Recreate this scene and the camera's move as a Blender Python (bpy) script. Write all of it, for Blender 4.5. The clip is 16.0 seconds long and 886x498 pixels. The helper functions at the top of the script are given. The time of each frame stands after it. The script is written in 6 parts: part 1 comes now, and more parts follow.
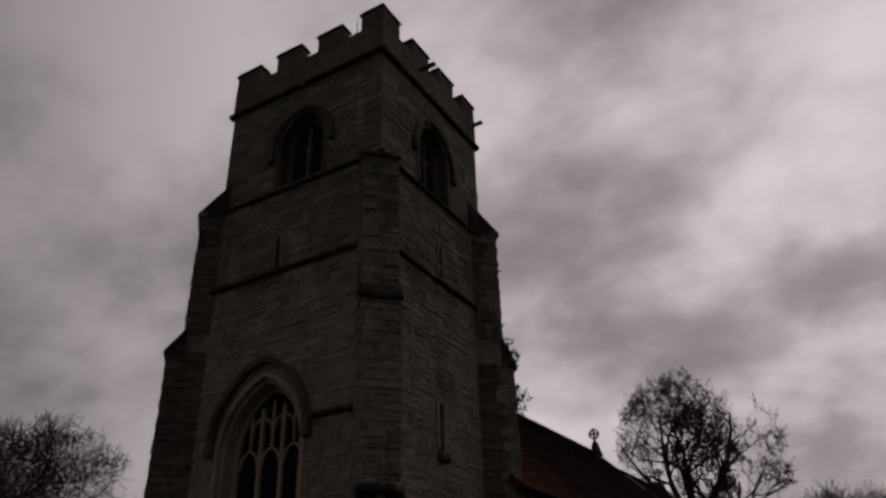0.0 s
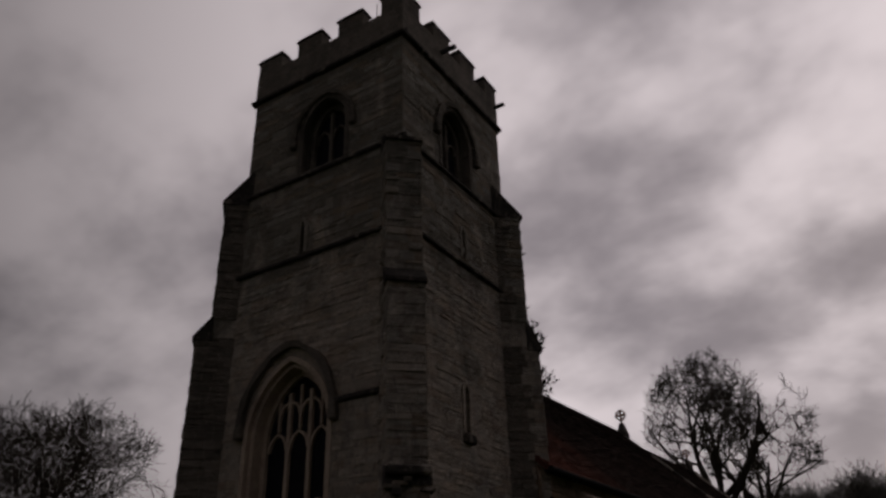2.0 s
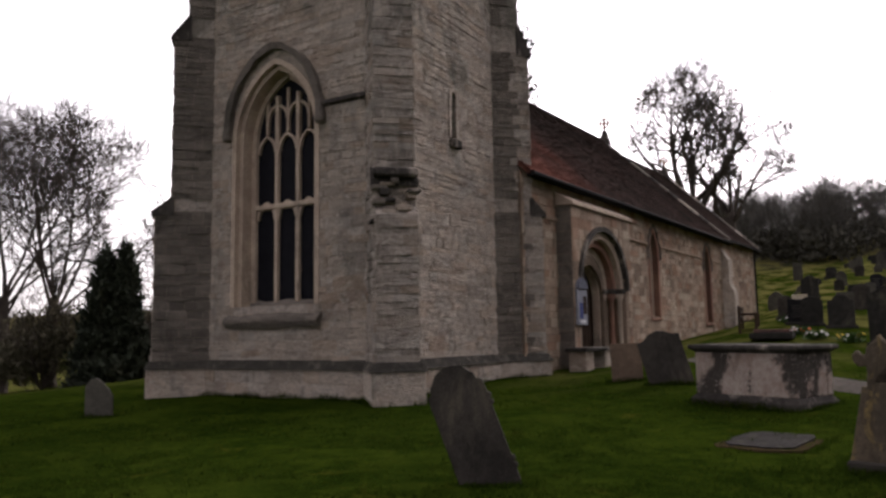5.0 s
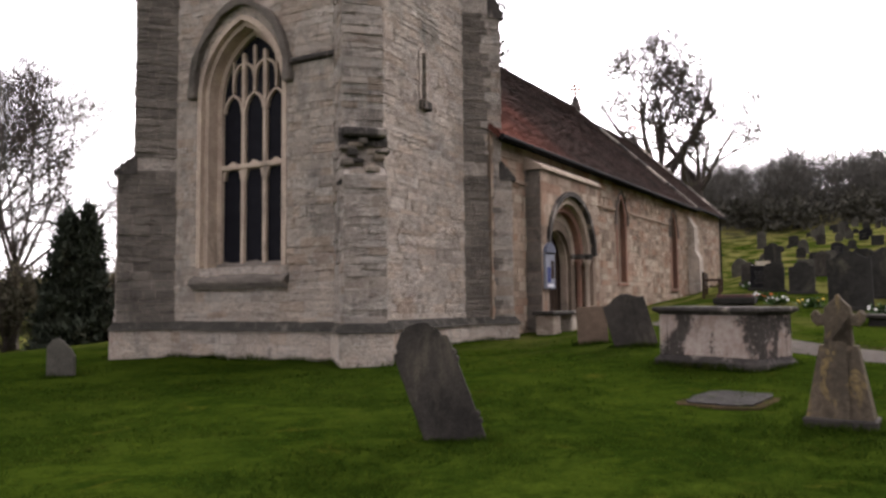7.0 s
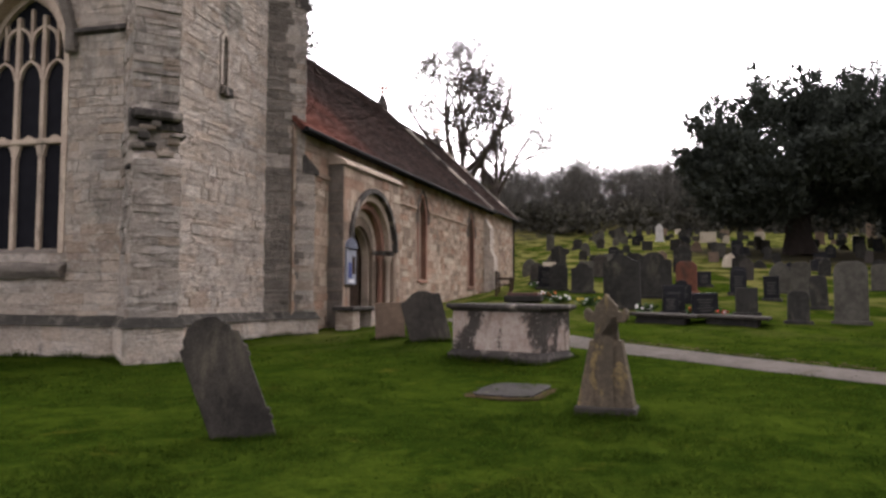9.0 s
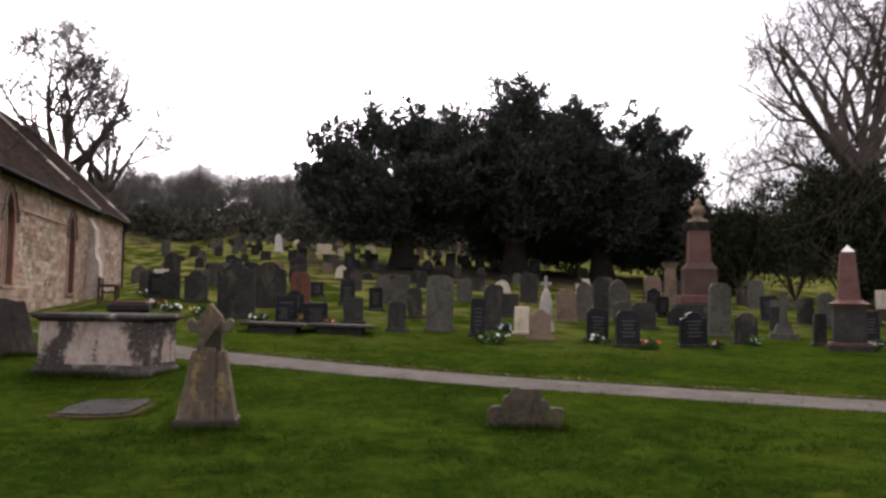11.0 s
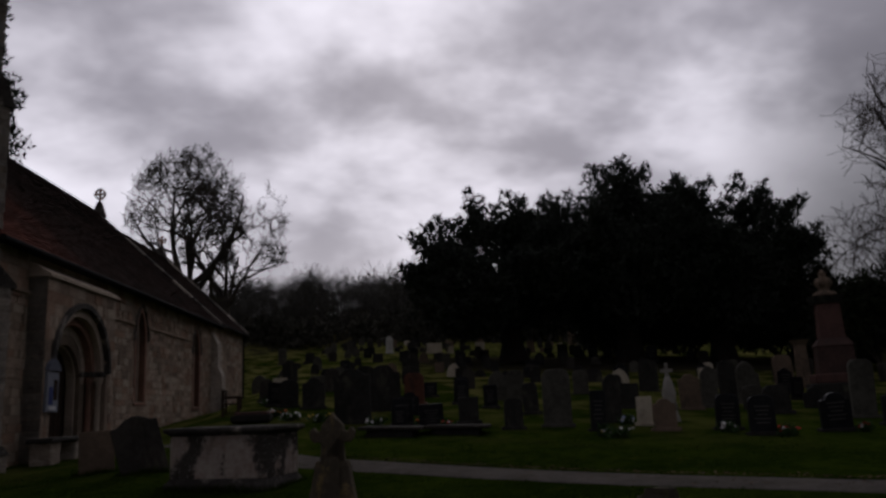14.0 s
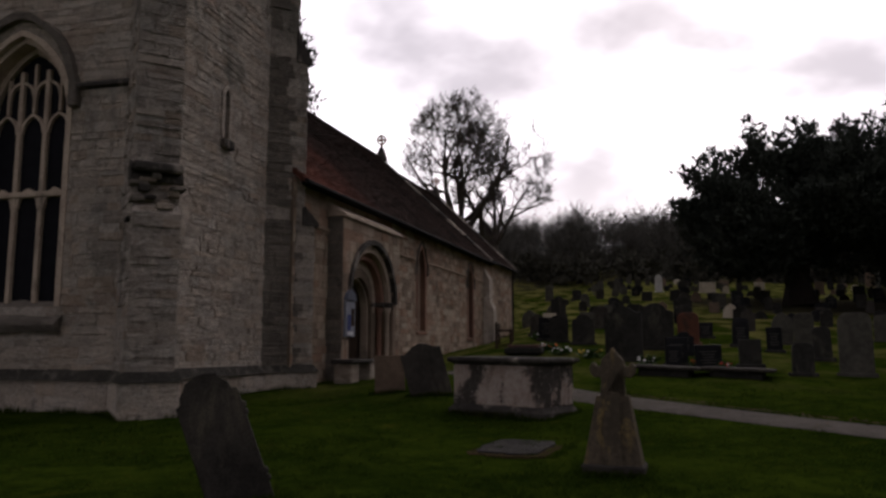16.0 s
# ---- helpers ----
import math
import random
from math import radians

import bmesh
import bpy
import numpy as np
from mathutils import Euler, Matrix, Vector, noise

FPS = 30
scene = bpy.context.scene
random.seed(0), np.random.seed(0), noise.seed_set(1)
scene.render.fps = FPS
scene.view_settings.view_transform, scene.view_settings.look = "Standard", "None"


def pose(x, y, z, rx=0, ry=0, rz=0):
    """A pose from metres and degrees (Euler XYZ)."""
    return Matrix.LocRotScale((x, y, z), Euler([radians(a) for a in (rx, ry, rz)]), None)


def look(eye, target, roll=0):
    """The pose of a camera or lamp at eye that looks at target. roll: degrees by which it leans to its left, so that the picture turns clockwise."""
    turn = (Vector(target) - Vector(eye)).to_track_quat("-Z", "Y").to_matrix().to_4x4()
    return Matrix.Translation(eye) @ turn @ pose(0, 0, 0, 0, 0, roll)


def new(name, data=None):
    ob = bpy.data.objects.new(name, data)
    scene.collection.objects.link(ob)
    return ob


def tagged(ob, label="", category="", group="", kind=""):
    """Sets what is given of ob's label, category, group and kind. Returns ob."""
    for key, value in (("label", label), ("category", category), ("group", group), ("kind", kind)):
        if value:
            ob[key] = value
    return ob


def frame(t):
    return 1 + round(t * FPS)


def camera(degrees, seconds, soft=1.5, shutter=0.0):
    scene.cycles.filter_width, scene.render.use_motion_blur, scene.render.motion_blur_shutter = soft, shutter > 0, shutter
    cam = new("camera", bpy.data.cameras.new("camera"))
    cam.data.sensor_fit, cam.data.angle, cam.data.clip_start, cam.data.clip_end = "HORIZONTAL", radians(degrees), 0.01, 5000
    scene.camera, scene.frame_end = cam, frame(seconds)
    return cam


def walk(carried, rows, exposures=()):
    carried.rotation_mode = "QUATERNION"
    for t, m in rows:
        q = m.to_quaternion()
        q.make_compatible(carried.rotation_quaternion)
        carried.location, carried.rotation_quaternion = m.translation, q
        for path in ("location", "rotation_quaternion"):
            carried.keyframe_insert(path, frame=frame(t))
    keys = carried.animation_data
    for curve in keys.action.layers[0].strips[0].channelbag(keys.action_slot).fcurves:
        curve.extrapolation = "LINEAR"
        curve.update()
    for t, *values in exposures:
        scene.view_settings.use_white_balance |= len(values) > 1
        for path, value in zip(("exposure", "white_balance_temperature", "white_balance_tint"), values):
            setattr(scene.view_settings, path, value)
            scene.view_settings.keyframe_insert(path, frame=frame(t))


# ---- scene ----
cam = camera(60.08, 16.0, soft=2.8)
walk(cam, [
    (0, pose(-0.126, -0.002, 1.668, 119.48, 1.55, 31.72)),
    (0.5, pose(-0.137, 0.006, 1.643, 118.71, 1.59, 32.48)),
    (1, pose(-0.120, 0.018, 1.636, 118.88, 1.73, 34.14)),
    (1.5, pose(-0.137, 0.002, 1.646, 118.85, 1.58, 34.31)),
    (2, pose(-0.116, 0.006, 1.656, 118.32, 1.44, 33.70)),
    (2.5, pose(-0.097, -0.032, 1.694, 114.88, 1.01, 31.80)),
    (3, pose(-0.079, -0.056, 1.704, 110.37, 0.66, 31.07)),
    (3.5, pose(-0.100, -0.040, 1.702, 106.85, 0.58, 31.32)),
    (4, pose(-0.098, -0.048, 1.681, 102.67, 0.94, 31.27)),
    (4.5, pose(-0.084, -0.043, 1.660, 99.03, 0.53, 32.01)),
    (4.7, pose(-0.078, -0.044, 1.649, 97.76, 0.63, 32.61)),
    (6.8, pose(-0.086, 0.010, 1.535, 94.02, 0.36, 30.80)),
    (7, pose(-0.078, 0.014, 1.538, 94.04, 0.60, 30.23)),
    (7.5, pose(-0.060, 0.003, 1.536, 94.06, 0.68, 27.69)),
    (8, pose(-0.052, 0.007, 1.536, 93.86, 0.63, 24.23)),
    (8.5, pose(-0.029, 0.010, 1.536, 94.18, 0.57, 20.67)),
    (9, pose(0.003, 0.023, 1.534, 93.65, -0.16, 15.60)),
    (9.5, pose(0.046, 0.030, 1.531, 93.34, -0.95, 9.50)),
    (10, pose(0.069, 0.033, 1.537, 93.73, -0.66, 1.79)),
    (10.2, pose(0.085, 0.051, 1.533, 93.93, -0.70, -1.22)),
    (12.3, pose(0.205, -0.090, 1.582, 96.95, 0.97, -21.34)),
    (12.5, pose(0.203, -0.085, 1.587, 98.69, 1.22, -20.93)),
    (13, pose(0.170, -0.055, 1.598, 100.96, 1.80, -17.71)),
    (13.5, pose(0.129, 0.024, 1.596, 101.38, 2.12, -9.75)),
    (14, pose(0.091, 0.053, 1.597, 101.61, 2.62, -3.88)),
    (14.5, pose(0.062, 0.069, 1.601, 101.96, 2.79, -0.81)),
    (15, pose(0.034, 0.045, 1.595, 101.72, 2.54, 4.31)),
    (15.5, pose(-0.013, 0.056, 1.582, 100.23, 1.86, 8.82)),
    (16, pose(-0.074, 0.110, 1.575, 97.42, -0.02, 15.46)),
], exposures=[
    (0, -1.95, 6750, 12), (2.5, -1.85, 6750, 12), (3.5, -1.15, 6600, 11), (4.5, -0.2, 6500, 10), (4.7, 0.3, 6500, 10), (6.8, 1.82, 6450, 9), (10.2, 1.97, 6450, 9),
    (12.3, 1.6, 6500, 10), (13.0, 1.4, 6500, 10), (13.5, -1.2, 5950, 8), (14.5, -1.45, 6250, 10), (15.0, -1.38, 6300, 10), (15.5, -1.0, 6400, 10), (16.0, -0.3, 6450, 10),
])

# ---- world and light ----
world = bpy.data.worlds.new("overcast_sky")
scene.world = world
world.use_nodes = True


class Graph:
    """Small helper to write node trees."""

    def __init__(self, tree):
        self.tree = tree
        tree.nodes.clear()

    def add(self, kind):
        return self.tree.nodes.new(kind)

    def put(self, socket, value):
        if isinstance(value, bpy.types.NodeSocket):
            self.tree.links.new(value, socket)
        elif isinstance(value, (tuple, list)) and len(value) == 3 and len(socket.default_value) == 4:
            socket.default_value = (*value, 1.0)
        else:
            socket.default_value = value

    def math(self, op, a, b=0.0, clamp=False):
        node = self.add("ShaderNodeMath")
        node.operation, node.use_clamp = op, clamp
        self.put(node.inputs[0], a)
        self.put(node.inputs[1], b)
        return node.outputs[0]

    def noise(self, vector, scale, detail=4.0, rough=0.55, distort=0.0):
        node = self.add("ShaderNodeTexNoise")
        self.put(node.inputs["Vector"], vector)
        self.put(node.inputs["Scale"], scale)
        self.put(node.inputs["Detail"], detail)
        self.put(node.inputs["Roughness"], rough)
        self.put(node.inputs["Distortion"], distort)
        return node.outputs["Fac"]

    def span(self, value, a, b, c=0.0, d=1.0, smooth=True):
        node = self.add("ShaderNodeMapRange")
        node.interpolation_type = "SMOOTHSTEP" if smooth else "LINEAR"
        for socket, v in zip(node.inputs, (value, a, b, c, d)):
            self.put(socket, v)
        return node.outputs[0]

    def mix(self, fac, a, b, blend="MIX"):
        node = self.add("ShaderNodeMix")
        node.data_type, node.blend_type = "RGBA", blend
        self.put(node.inputs["Factor"], fac)
        self.put(node.inputs[6], a)
        self.put(node.inputs[7], b)
        return node.outputs[2]

    def scaled(self, vector, size):
        node = self.add("ShaderNodeVectorMath")
        node.operation = "MULTIPLY"
        self.put(node.inputs[0], vector)
        self.put(node.inputs[1], size)
        return node.outputs[0]


SUN_WAY = Vector((0.05, 0.89, 0.44)).normalized()


def make_sky():
    g = Graph(world.node_tree)
    way = g.add("ShaderNodeTexCoord").outputs["Generated"]
    xyz = g.add("ShaderNodeSeparateXYZ")
    g.put(xyz.inputs[0], way)
    z = g.math("MAXIMUM", xyz.outputs[2], 0.0)
    deep = g.math("ADD", z, 0.42)
    plane = g.add("ShaderNodeCombineXYZ")
    g.put(plane.inputs[0], g.math("DIVIDE", xyz.outputs[0], deep))
    g.put(plane.inputs[1], g.math("DIVIDE", xyz.outputs[1], deep))
    cloud = g.noise(g.scaled(plane.outputs[0], (1.0, 1.1, 1.0)), 1.7, 5.0, 0.5, 0.0)
    wisps = g.noise(g.scaled(plane.outputs[0], (1.0, 1.15, 1.0)), 4.5, 4.0, 0.55, 0.15)
    cover = g.math("ADD", g.math("MULTIPLY", cloud, 0.8), g.math("MULTIPLY", wisps, 0.2))
    lit = g.span(cover, 0.39, 0.60)
    toward = g.add("ShaderNodeVectorMath")
    toward.operation = "DOT_PRODUCT"
    g.put(toward.inputs[0], way)
    g.put(toward.inputs[1], tuple(SUN_WAY))
    glow = g.span(toward.outputs["Value"], 0.25, 1.0, 0.53, 2.15)
    # a heavier bank of cloud low in the south-east
    bank = g.math("MULTIPLY", g.span(xyz.outputs[0], 0.26, 0.60), g.span(z, 0.6, 0.15))
    glow = g.math("MULTIPLY", glow, g.span(bank, 0.0, 1.0, 1.0, 0.20))
    tone = g.mix(lit, (0.46, 0.415, 0.455), (1.30, 1.19, 1.25))
    low = g.span(z, 0.0, 0.3, 1.0, 0.0)
    tone = g.mix(g.math("MULTIPLY", low, 0.5), tone, (1.12, 1.0, 1.0))
    clouds = g.mix(1.0, tone, glow, "MULTIPLY")
    back = g.add("ShaderNodeBackground")
    g.put(back.inputs["Color"], clouds)
    g.put(back.inputs["Strength"], 1.0)
    sky = g.add("ShaderNodeTexSky")
    sky.sky_type, sky.sun_disc = "NISHITA", False
    sky.sun_elevation, sky.sun_rotation = math.asin(SUN_WAY.z), math.atan2(SUN_WAY.x, SUN_WAY.y)
    blue = g.add("ShaderNodeBackground")
    g.put(blue.inputs["Color"], sky.outputs[0])
    g.put(blue.inputs["Strength"], 0.05)
    both = g.add("ShaderNodeMixShader")
    both.inputs[0].default_value = 0.12
    out = g.add("ShaderNodeOutputWorld")
    g.tree.links.new(back.outputs[0], both.inputs[1])
    g.tree.links.new(blue.outputs[0], both.inputs[2])
    g.tree.links.new(both.outputs[0], out.inputs[0])


make_sky()
sun_data = bpy.data.lights.new("sun", "SUN")
sun_data.energy, sun_data.angle, sun_data.color = 0.5, radians(25), (1.0, 0.94, 0.86)
sun = new("sun", sun_data)
sun.matrix_world = look(SUN_WAY * 100, (0, 0, 0))


# ---- materials ----
def surface(name, light, dark, stain, scale=1.0, rough=0.85, bump=0.4, rnd=None, rnd_amount=0.35,
            stain_at=(0.52, 0.72), stain_stretch=(1, 1, 0.45), extra=None, fine=28.0, metal=0.0, spec=0.06, strata=0.0, thin=0.0, tints=()):
    """Two tones in large patches, a stain over them, fine grain and relief; pieces vary by object or by island."""
    m = bpy.data.materials.new(name)
    m.use_nodes = True
    g = Graph(m.node_tree)
    geo = g.add("ShaderNodeNewGeometry")
    where = geo.outputs["Position"]
    big = g.noise(where, 0.55 * scale, 4.0, 0.6)
    mid = g.noise(where, 3.2 * scale, 5.0, 0.65, 0.4)
    grain = g.noise(where, fine * scale, 4.0, 0.7)
    colour = g.mix(g.span(g.math("ADD", g.math("MULTIPLY", big, 0.5), g.math("MULTIPLY", mid, 0.5)), 0.38, 0.62), dark, light)
    patch = g.noise(g.scaled(where, stain_stretch), 0.9 * scale, 6.0, 0.7, 0.8)
    colour = g.mix(g.span(patch, *stain_at), colour, stain)
    if strata:
        beds = g.noise(g.scaled(where, (1.0, 1.0, 6.5)), 2.4, 7.0, 0.76, 0.9)
        colour = g.mix(g.span(beds, 0.47, 0.36, 0.0, strata), colour, tuple(c * 0.62 for c in stain))
        colour = g.mix(g.span(beds, 0.56, 0.68, 0.0, strata * 0.5), colour, tuple(min(0.6, c * 1.25) for c in light))
    if extra:
        colour = extra(g, where, colour)
    colour = g.mix(0.6, colour, g.span(grain, 0.3, 0.7, 0.5, 1.45, False), "MULTIPLY")
    if rnd:
        value = g.add("ShaderNodeObjectInfo").outputs["Random"] if rnd == "object" else geo.outputs["Random Per Island"]
        colour = g.mix(1.0, colour, g.span(value, 0.0, 1.0, 1.0 - rnd_amount, 1.0 + rnd_amount * 0.7, False), "MULTIPLY")
        for i, (tint, amount) in enumerate(tints):
            pick = g.math("FRACT", g.math("MULTIPLY", value, 7.13 + 5.9 * i))
            colour = g.mix(g.span(pick, 0.68, 0.86, 0.0, amount), colour, tint)
    shader = g.add("ShaderNodeBsdfPrincipled")
    g.put(shader.inputs["Base Color"], colour)
    g.put(shader.inputs["Roughness"], g.span(mid, 0.3, 0.7, rough - 0.1, min(1.0, rough + 0.1), False))
    g.put(shader.inputs["Metallic"], metal)
    g.put(shader.inputs["Specular IOR Level"], spec)
    relief = g.add("ShaderNodeBump")
    height = g.math("ADD", grain, g.math("MULTIPLY", mid, 1.5))
    if strata:
        height = g.math("ADD", height, g.math("MULTIPLY", beds, 6.0))
    g.put(relief.inputs["Height"], height)
    g.put(relief.inputs["Strength"], bump)
    g.put(relief.inputs["Distance"], 0.03)
    g.tree.links.new(relief.outputs[0], shader.inputs["Normal"])
    out = g.add("ShaderNodeOutputMaterial")
    last = shader
    if thin:
        through_leaf = g.add("ShaderNodeBsdfTranslucent")
        g.put(through_leaf.inputs["Color"], colour)
        last = g.add("ShaderNodeMixShader")
        last.inputs[0].default_value = thin
        g.tree.links.new(shader.outputs[0], last.inputs[1])
        g.tree.links.new(through_leaf.outputs[0], last.inputs[2])
    g.tree.links.new(last.outputs[0], out.inputs[0])
    return m


def roof_red(g, where, colour):
    """Newer red tiles near the tower, moss-dark ones further along."""
    along = g.add("ShaderNodeSeparateXYZ")
    g.put(along.inputs[0], where)
    edge = g.math("ADD", along.outputs[1], g.math("MULTIPLY", g.noise(where, 0.35, 4.0), 9.0))
    return g.mix(g.span(edge, 22.5, 29.5, 0.95, 0.0), colour, (0.145, 0.062, 0.048))


def old_wall(g, where, colour):
    """Brown rubbed patches and pale patches of old limewash on the tower's stone."""
    brown = g.noise(where, 1.1, 6.0, 0.72, 1.0)
    pale = g.noise(g.scaled(where, (1.0, 1.0, 1.6)), 2.3, 6.0, 0.72, 0.8)
    soot = g.noise(g.scaled(where, (1.5, 1.5, 0.7)), 1.7, 7.0, 0.78, 1.2)
    colour = g.mix(g.span(brown, 0.53, 0.68, 0.0, 0.6), colour, (0.35, 0.26, 0.205))
    colour = g.mix(g.span(pale, 0.53, 0.62, 0.0, 0.8), colour, (0.62, 0.56, 0.49))
    colour = g.mix(g.span(soot, 0.58, 0.70, 0.0, 0.75), colour, (0.13, 0.117, 0.105))
    # pitted beds and pale flecks in the soft stone
    pits = g.noise(g.scaled(where, (1.0, 1.0, 2.4)), 6.5, 7.0, 0.74, 0.3)
    colour = g.mix(g.span(pits, 0.54, 0.64, 0.0, 0.62), colour, (0.20, 0.178, 0.155))
    colour = g.mix(g.span(pits, 0.44, 0.36, 0.0, 0.5), colour, (0.68, 0.61, 0.53))
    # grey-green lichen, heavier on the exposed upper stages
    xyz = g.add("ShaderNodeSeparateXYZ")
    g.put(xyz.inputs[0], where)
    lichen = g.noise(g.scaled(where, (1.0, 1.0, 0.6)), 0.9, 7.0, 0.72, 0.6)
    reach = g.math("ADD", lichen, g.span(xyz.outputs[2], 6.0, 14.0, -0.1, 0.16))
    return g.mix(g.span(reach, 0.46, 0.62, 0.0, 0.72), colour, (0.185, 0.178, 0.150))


TOWER_LIGHT, TOWER_DARK, TOWER_STAIN = (0.60, 0.515, 0.425), (0.46, 0.39, 0.325), (0.23, 0.21, 0.19)
TOWER_TINTS = (((0.46, 0.33, 0.22), 0.28), ((0.20, 0.18, 0.16), 0.25), ((0.64, 0.60, 0.54), 0.25))
NAVE_TINTS = (((0.36, 0.20, 0.13), 0.5), ((0.58, 0.49, 0.38), 0.6))
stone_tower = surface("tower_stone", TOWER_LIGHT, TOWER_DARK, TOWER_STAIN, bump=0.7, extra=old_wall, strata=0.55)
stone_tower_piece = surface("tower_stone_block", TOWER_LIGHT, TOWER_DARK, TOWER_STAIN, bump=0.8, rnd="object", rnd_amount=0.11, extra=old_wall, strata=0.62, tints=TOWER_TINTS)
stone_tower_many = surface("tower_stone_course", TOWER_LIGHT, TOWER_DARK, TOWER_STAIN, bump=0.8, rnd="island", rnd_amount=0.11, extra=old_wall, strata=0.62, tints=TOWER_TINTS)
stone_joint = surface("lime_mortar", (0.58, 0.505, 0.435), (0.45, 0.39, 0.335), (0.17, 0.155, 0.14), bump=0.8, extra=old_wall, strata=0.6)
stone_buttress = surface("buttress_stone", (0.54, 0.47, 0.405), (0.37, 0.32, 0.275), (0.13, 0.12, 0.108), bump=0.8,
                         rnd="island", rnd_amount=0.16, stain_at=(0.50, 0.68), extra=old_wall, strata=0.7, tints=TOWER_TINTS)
# Duller, darker stone: one side of some buttresses, doorway side, parapet, hoods, sill.
stone_dull = surface("dull_dark_stone", (0.27, 0.235, 0.20), (0.18, 0.158, 0.135), (0.10, 0.092, 0.078), bump=0.8,
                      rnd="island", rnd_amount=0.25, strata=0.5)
stone_dressed = surface("dressed_stone", (0.50, 0.41, 0.32), (0.38, 0.30, 0.24), (0.20, 0.17, 0.14), bump=0.4)
stone_soot = surface("sooty_wet_stone", (0.075, 0.07, 0.06), (0.045, 0.042, 0.037), (0.17, 0.155, 0.13), scale=3.4, bump=0.9, stain_at=(0.50, 0.66))
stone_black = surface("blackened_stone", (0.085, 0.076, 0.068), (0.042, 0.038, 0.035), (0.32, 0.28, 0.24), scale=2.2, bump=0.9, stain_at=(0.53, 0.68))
NAVE_LIGHT, NAVE_DARK, NAVE_STAIN = (0.47, 0.365, 0.275), (0.35, 0.265, 0.20), (0.25, 0.175, 0.135)
stone_nave_piece = surface("nave_stone_block", NAVE_LIGHT, NAVE_DARK, NAVE_STAIN, bump=0.7, strata=0.35, rnd="object", rnd_amount=0.34, tints=NAVE_TINTS)
stone_nave_many = surface("nave_stone_course", NAVE_LIGHT, NAVE_DARK, NAVE_STAIN, bump=0.7, strata=0.35, rnd="island", rnd_amount=0.34, tints=NAVE_TINTS)
nave_joint = surface("dark_nave_mortar", (0.23, 0.175, 0.13), (0.16, 0.125, 0.095), (0.12, 0.095, 0.075), bump=0.7)
stone_red = surface("red_sandstone", (0.30, 0.17, 0.12), (0.22, 0.12, 0.09), (0.13, 0.09, 0.07), bump=0.5)
roof_tile = surface("clay_roof_tile", (0.060, 0.042, 0.037), (0.040, 0.032, 0.029), (0.030, 0.028, 0.025), bump=0.5,
                    rnd="island", rnd_amount=0.3, extra=roof_red, rough=0.95, spec=0.0)
lead = surface("dull_lead", (0.16, 0.16, 0.17), (0.11, 0.11, 0.12), (0.20, 0.20, 0.20), rough=0.55, bump=0.15, metal=0.3)
gutter_black = surface("black_iron", (0.02, 0.02, 0.022), (0.014, 0.014, 0.015), (0.03, 0.025, 0.02), rough=0.9, bump=0.1, spec=0.05)
oak = surface("dark_oak", (0.06, 0.04, 0.028), (0.035, 0.024, 0.018), (0.02, 0.015, 0.012), bump=0.4)
grey_stone = surface("grey_headstone", (0.092, 0.087, 0.072), (0.052, 0.049, 0.041), (0.15, 0.14, 0.10), scale=2.0, bump=0.4, stain_at=(0.6, 0.8))
slate_stone = surface("slate_headstone", (0.040, 0.038, 0.034), (0.022, 0.021, 0.019), (0.085, 0.08, 0.06), scale=2.0, bump=0.3)
dark_stone = surface("dark_weathered_stone", (0.056, 0.050, 0.043), (0.030, 0.027, 0.024), (0.10, 0.088, 0.068), scale=2.0, bump=0.5)
cream_stone = surface("cream_headstone", (0.52, 0.46, 0.36), (0.42, 0.36, 0.28), (0.26, 0.22, 0.17), scale=2.0, bump=0.3)
white_stone = surface("white_marble", (0.62, 0.60, 0.57), (0.50, 0.48, 0.46), (0.30, 0.29, 0.27), scale=2.0, bump=0.15, rough=0.6)
sand_stone = surface("sandstone_headstone", (0.18, 0.13, 0.094), (0.125, 0.092, 0.068), (0.08, 0.065, 0.05), scale=2.0, bump=0.5)
mossy_stone = surface("mossy_brown_stone", (0.095, 0.078, 0.06), (0.055, 0.048, 0.038), (0.10, 0.10, 0.035), scale=4.0, bump=0.9, stain_at=(0.5, 0.66))
wet_slab = surface("wet_dark_slab", (0.040, 0.036, 0.033), (0.022, 0.020, 0.019), (0.075, 0.07, 0.05), scale=5.0, bump=0.7)
red_stone = surface("rust_headstone", (0.16, 0.068, 0.045), (0.11, 0.05, 0.035), (0.07, 0.045, 0.035), scale=2.0, bump=0.4)
black_granite = surface("black_granite", (0.016, 0.016, 0.018), (0.010, 0.010, 0.011), (0.022, 0.021, 0.021), scale=3.0, bump=0.05, rough=0.4, spec=0.07)
pink_granite = surface("pink_granite", (0.125, 0.066, 0.056), (0.09, 0.05, 0.044), (0.07, 0.045, 0.04), scale=3.0, bump=0.1, rough=0.4)
dark_granite = surface("dark_red_granite", (0.085, 0.05, 0.043), (0.055, 0.036, 0.032), (0.05, 0.04, 0.036), scale=3.0, bump=0.15, rough=0.5)
lichen_stone = surface("lichened_stone", (0.175, 0.138, 0.098), (0.10, 0.083, 0.062), (0.30, 0.22, 0.10), scale=5.0, bump=0.9, stain_at=(0.54, 0.66))


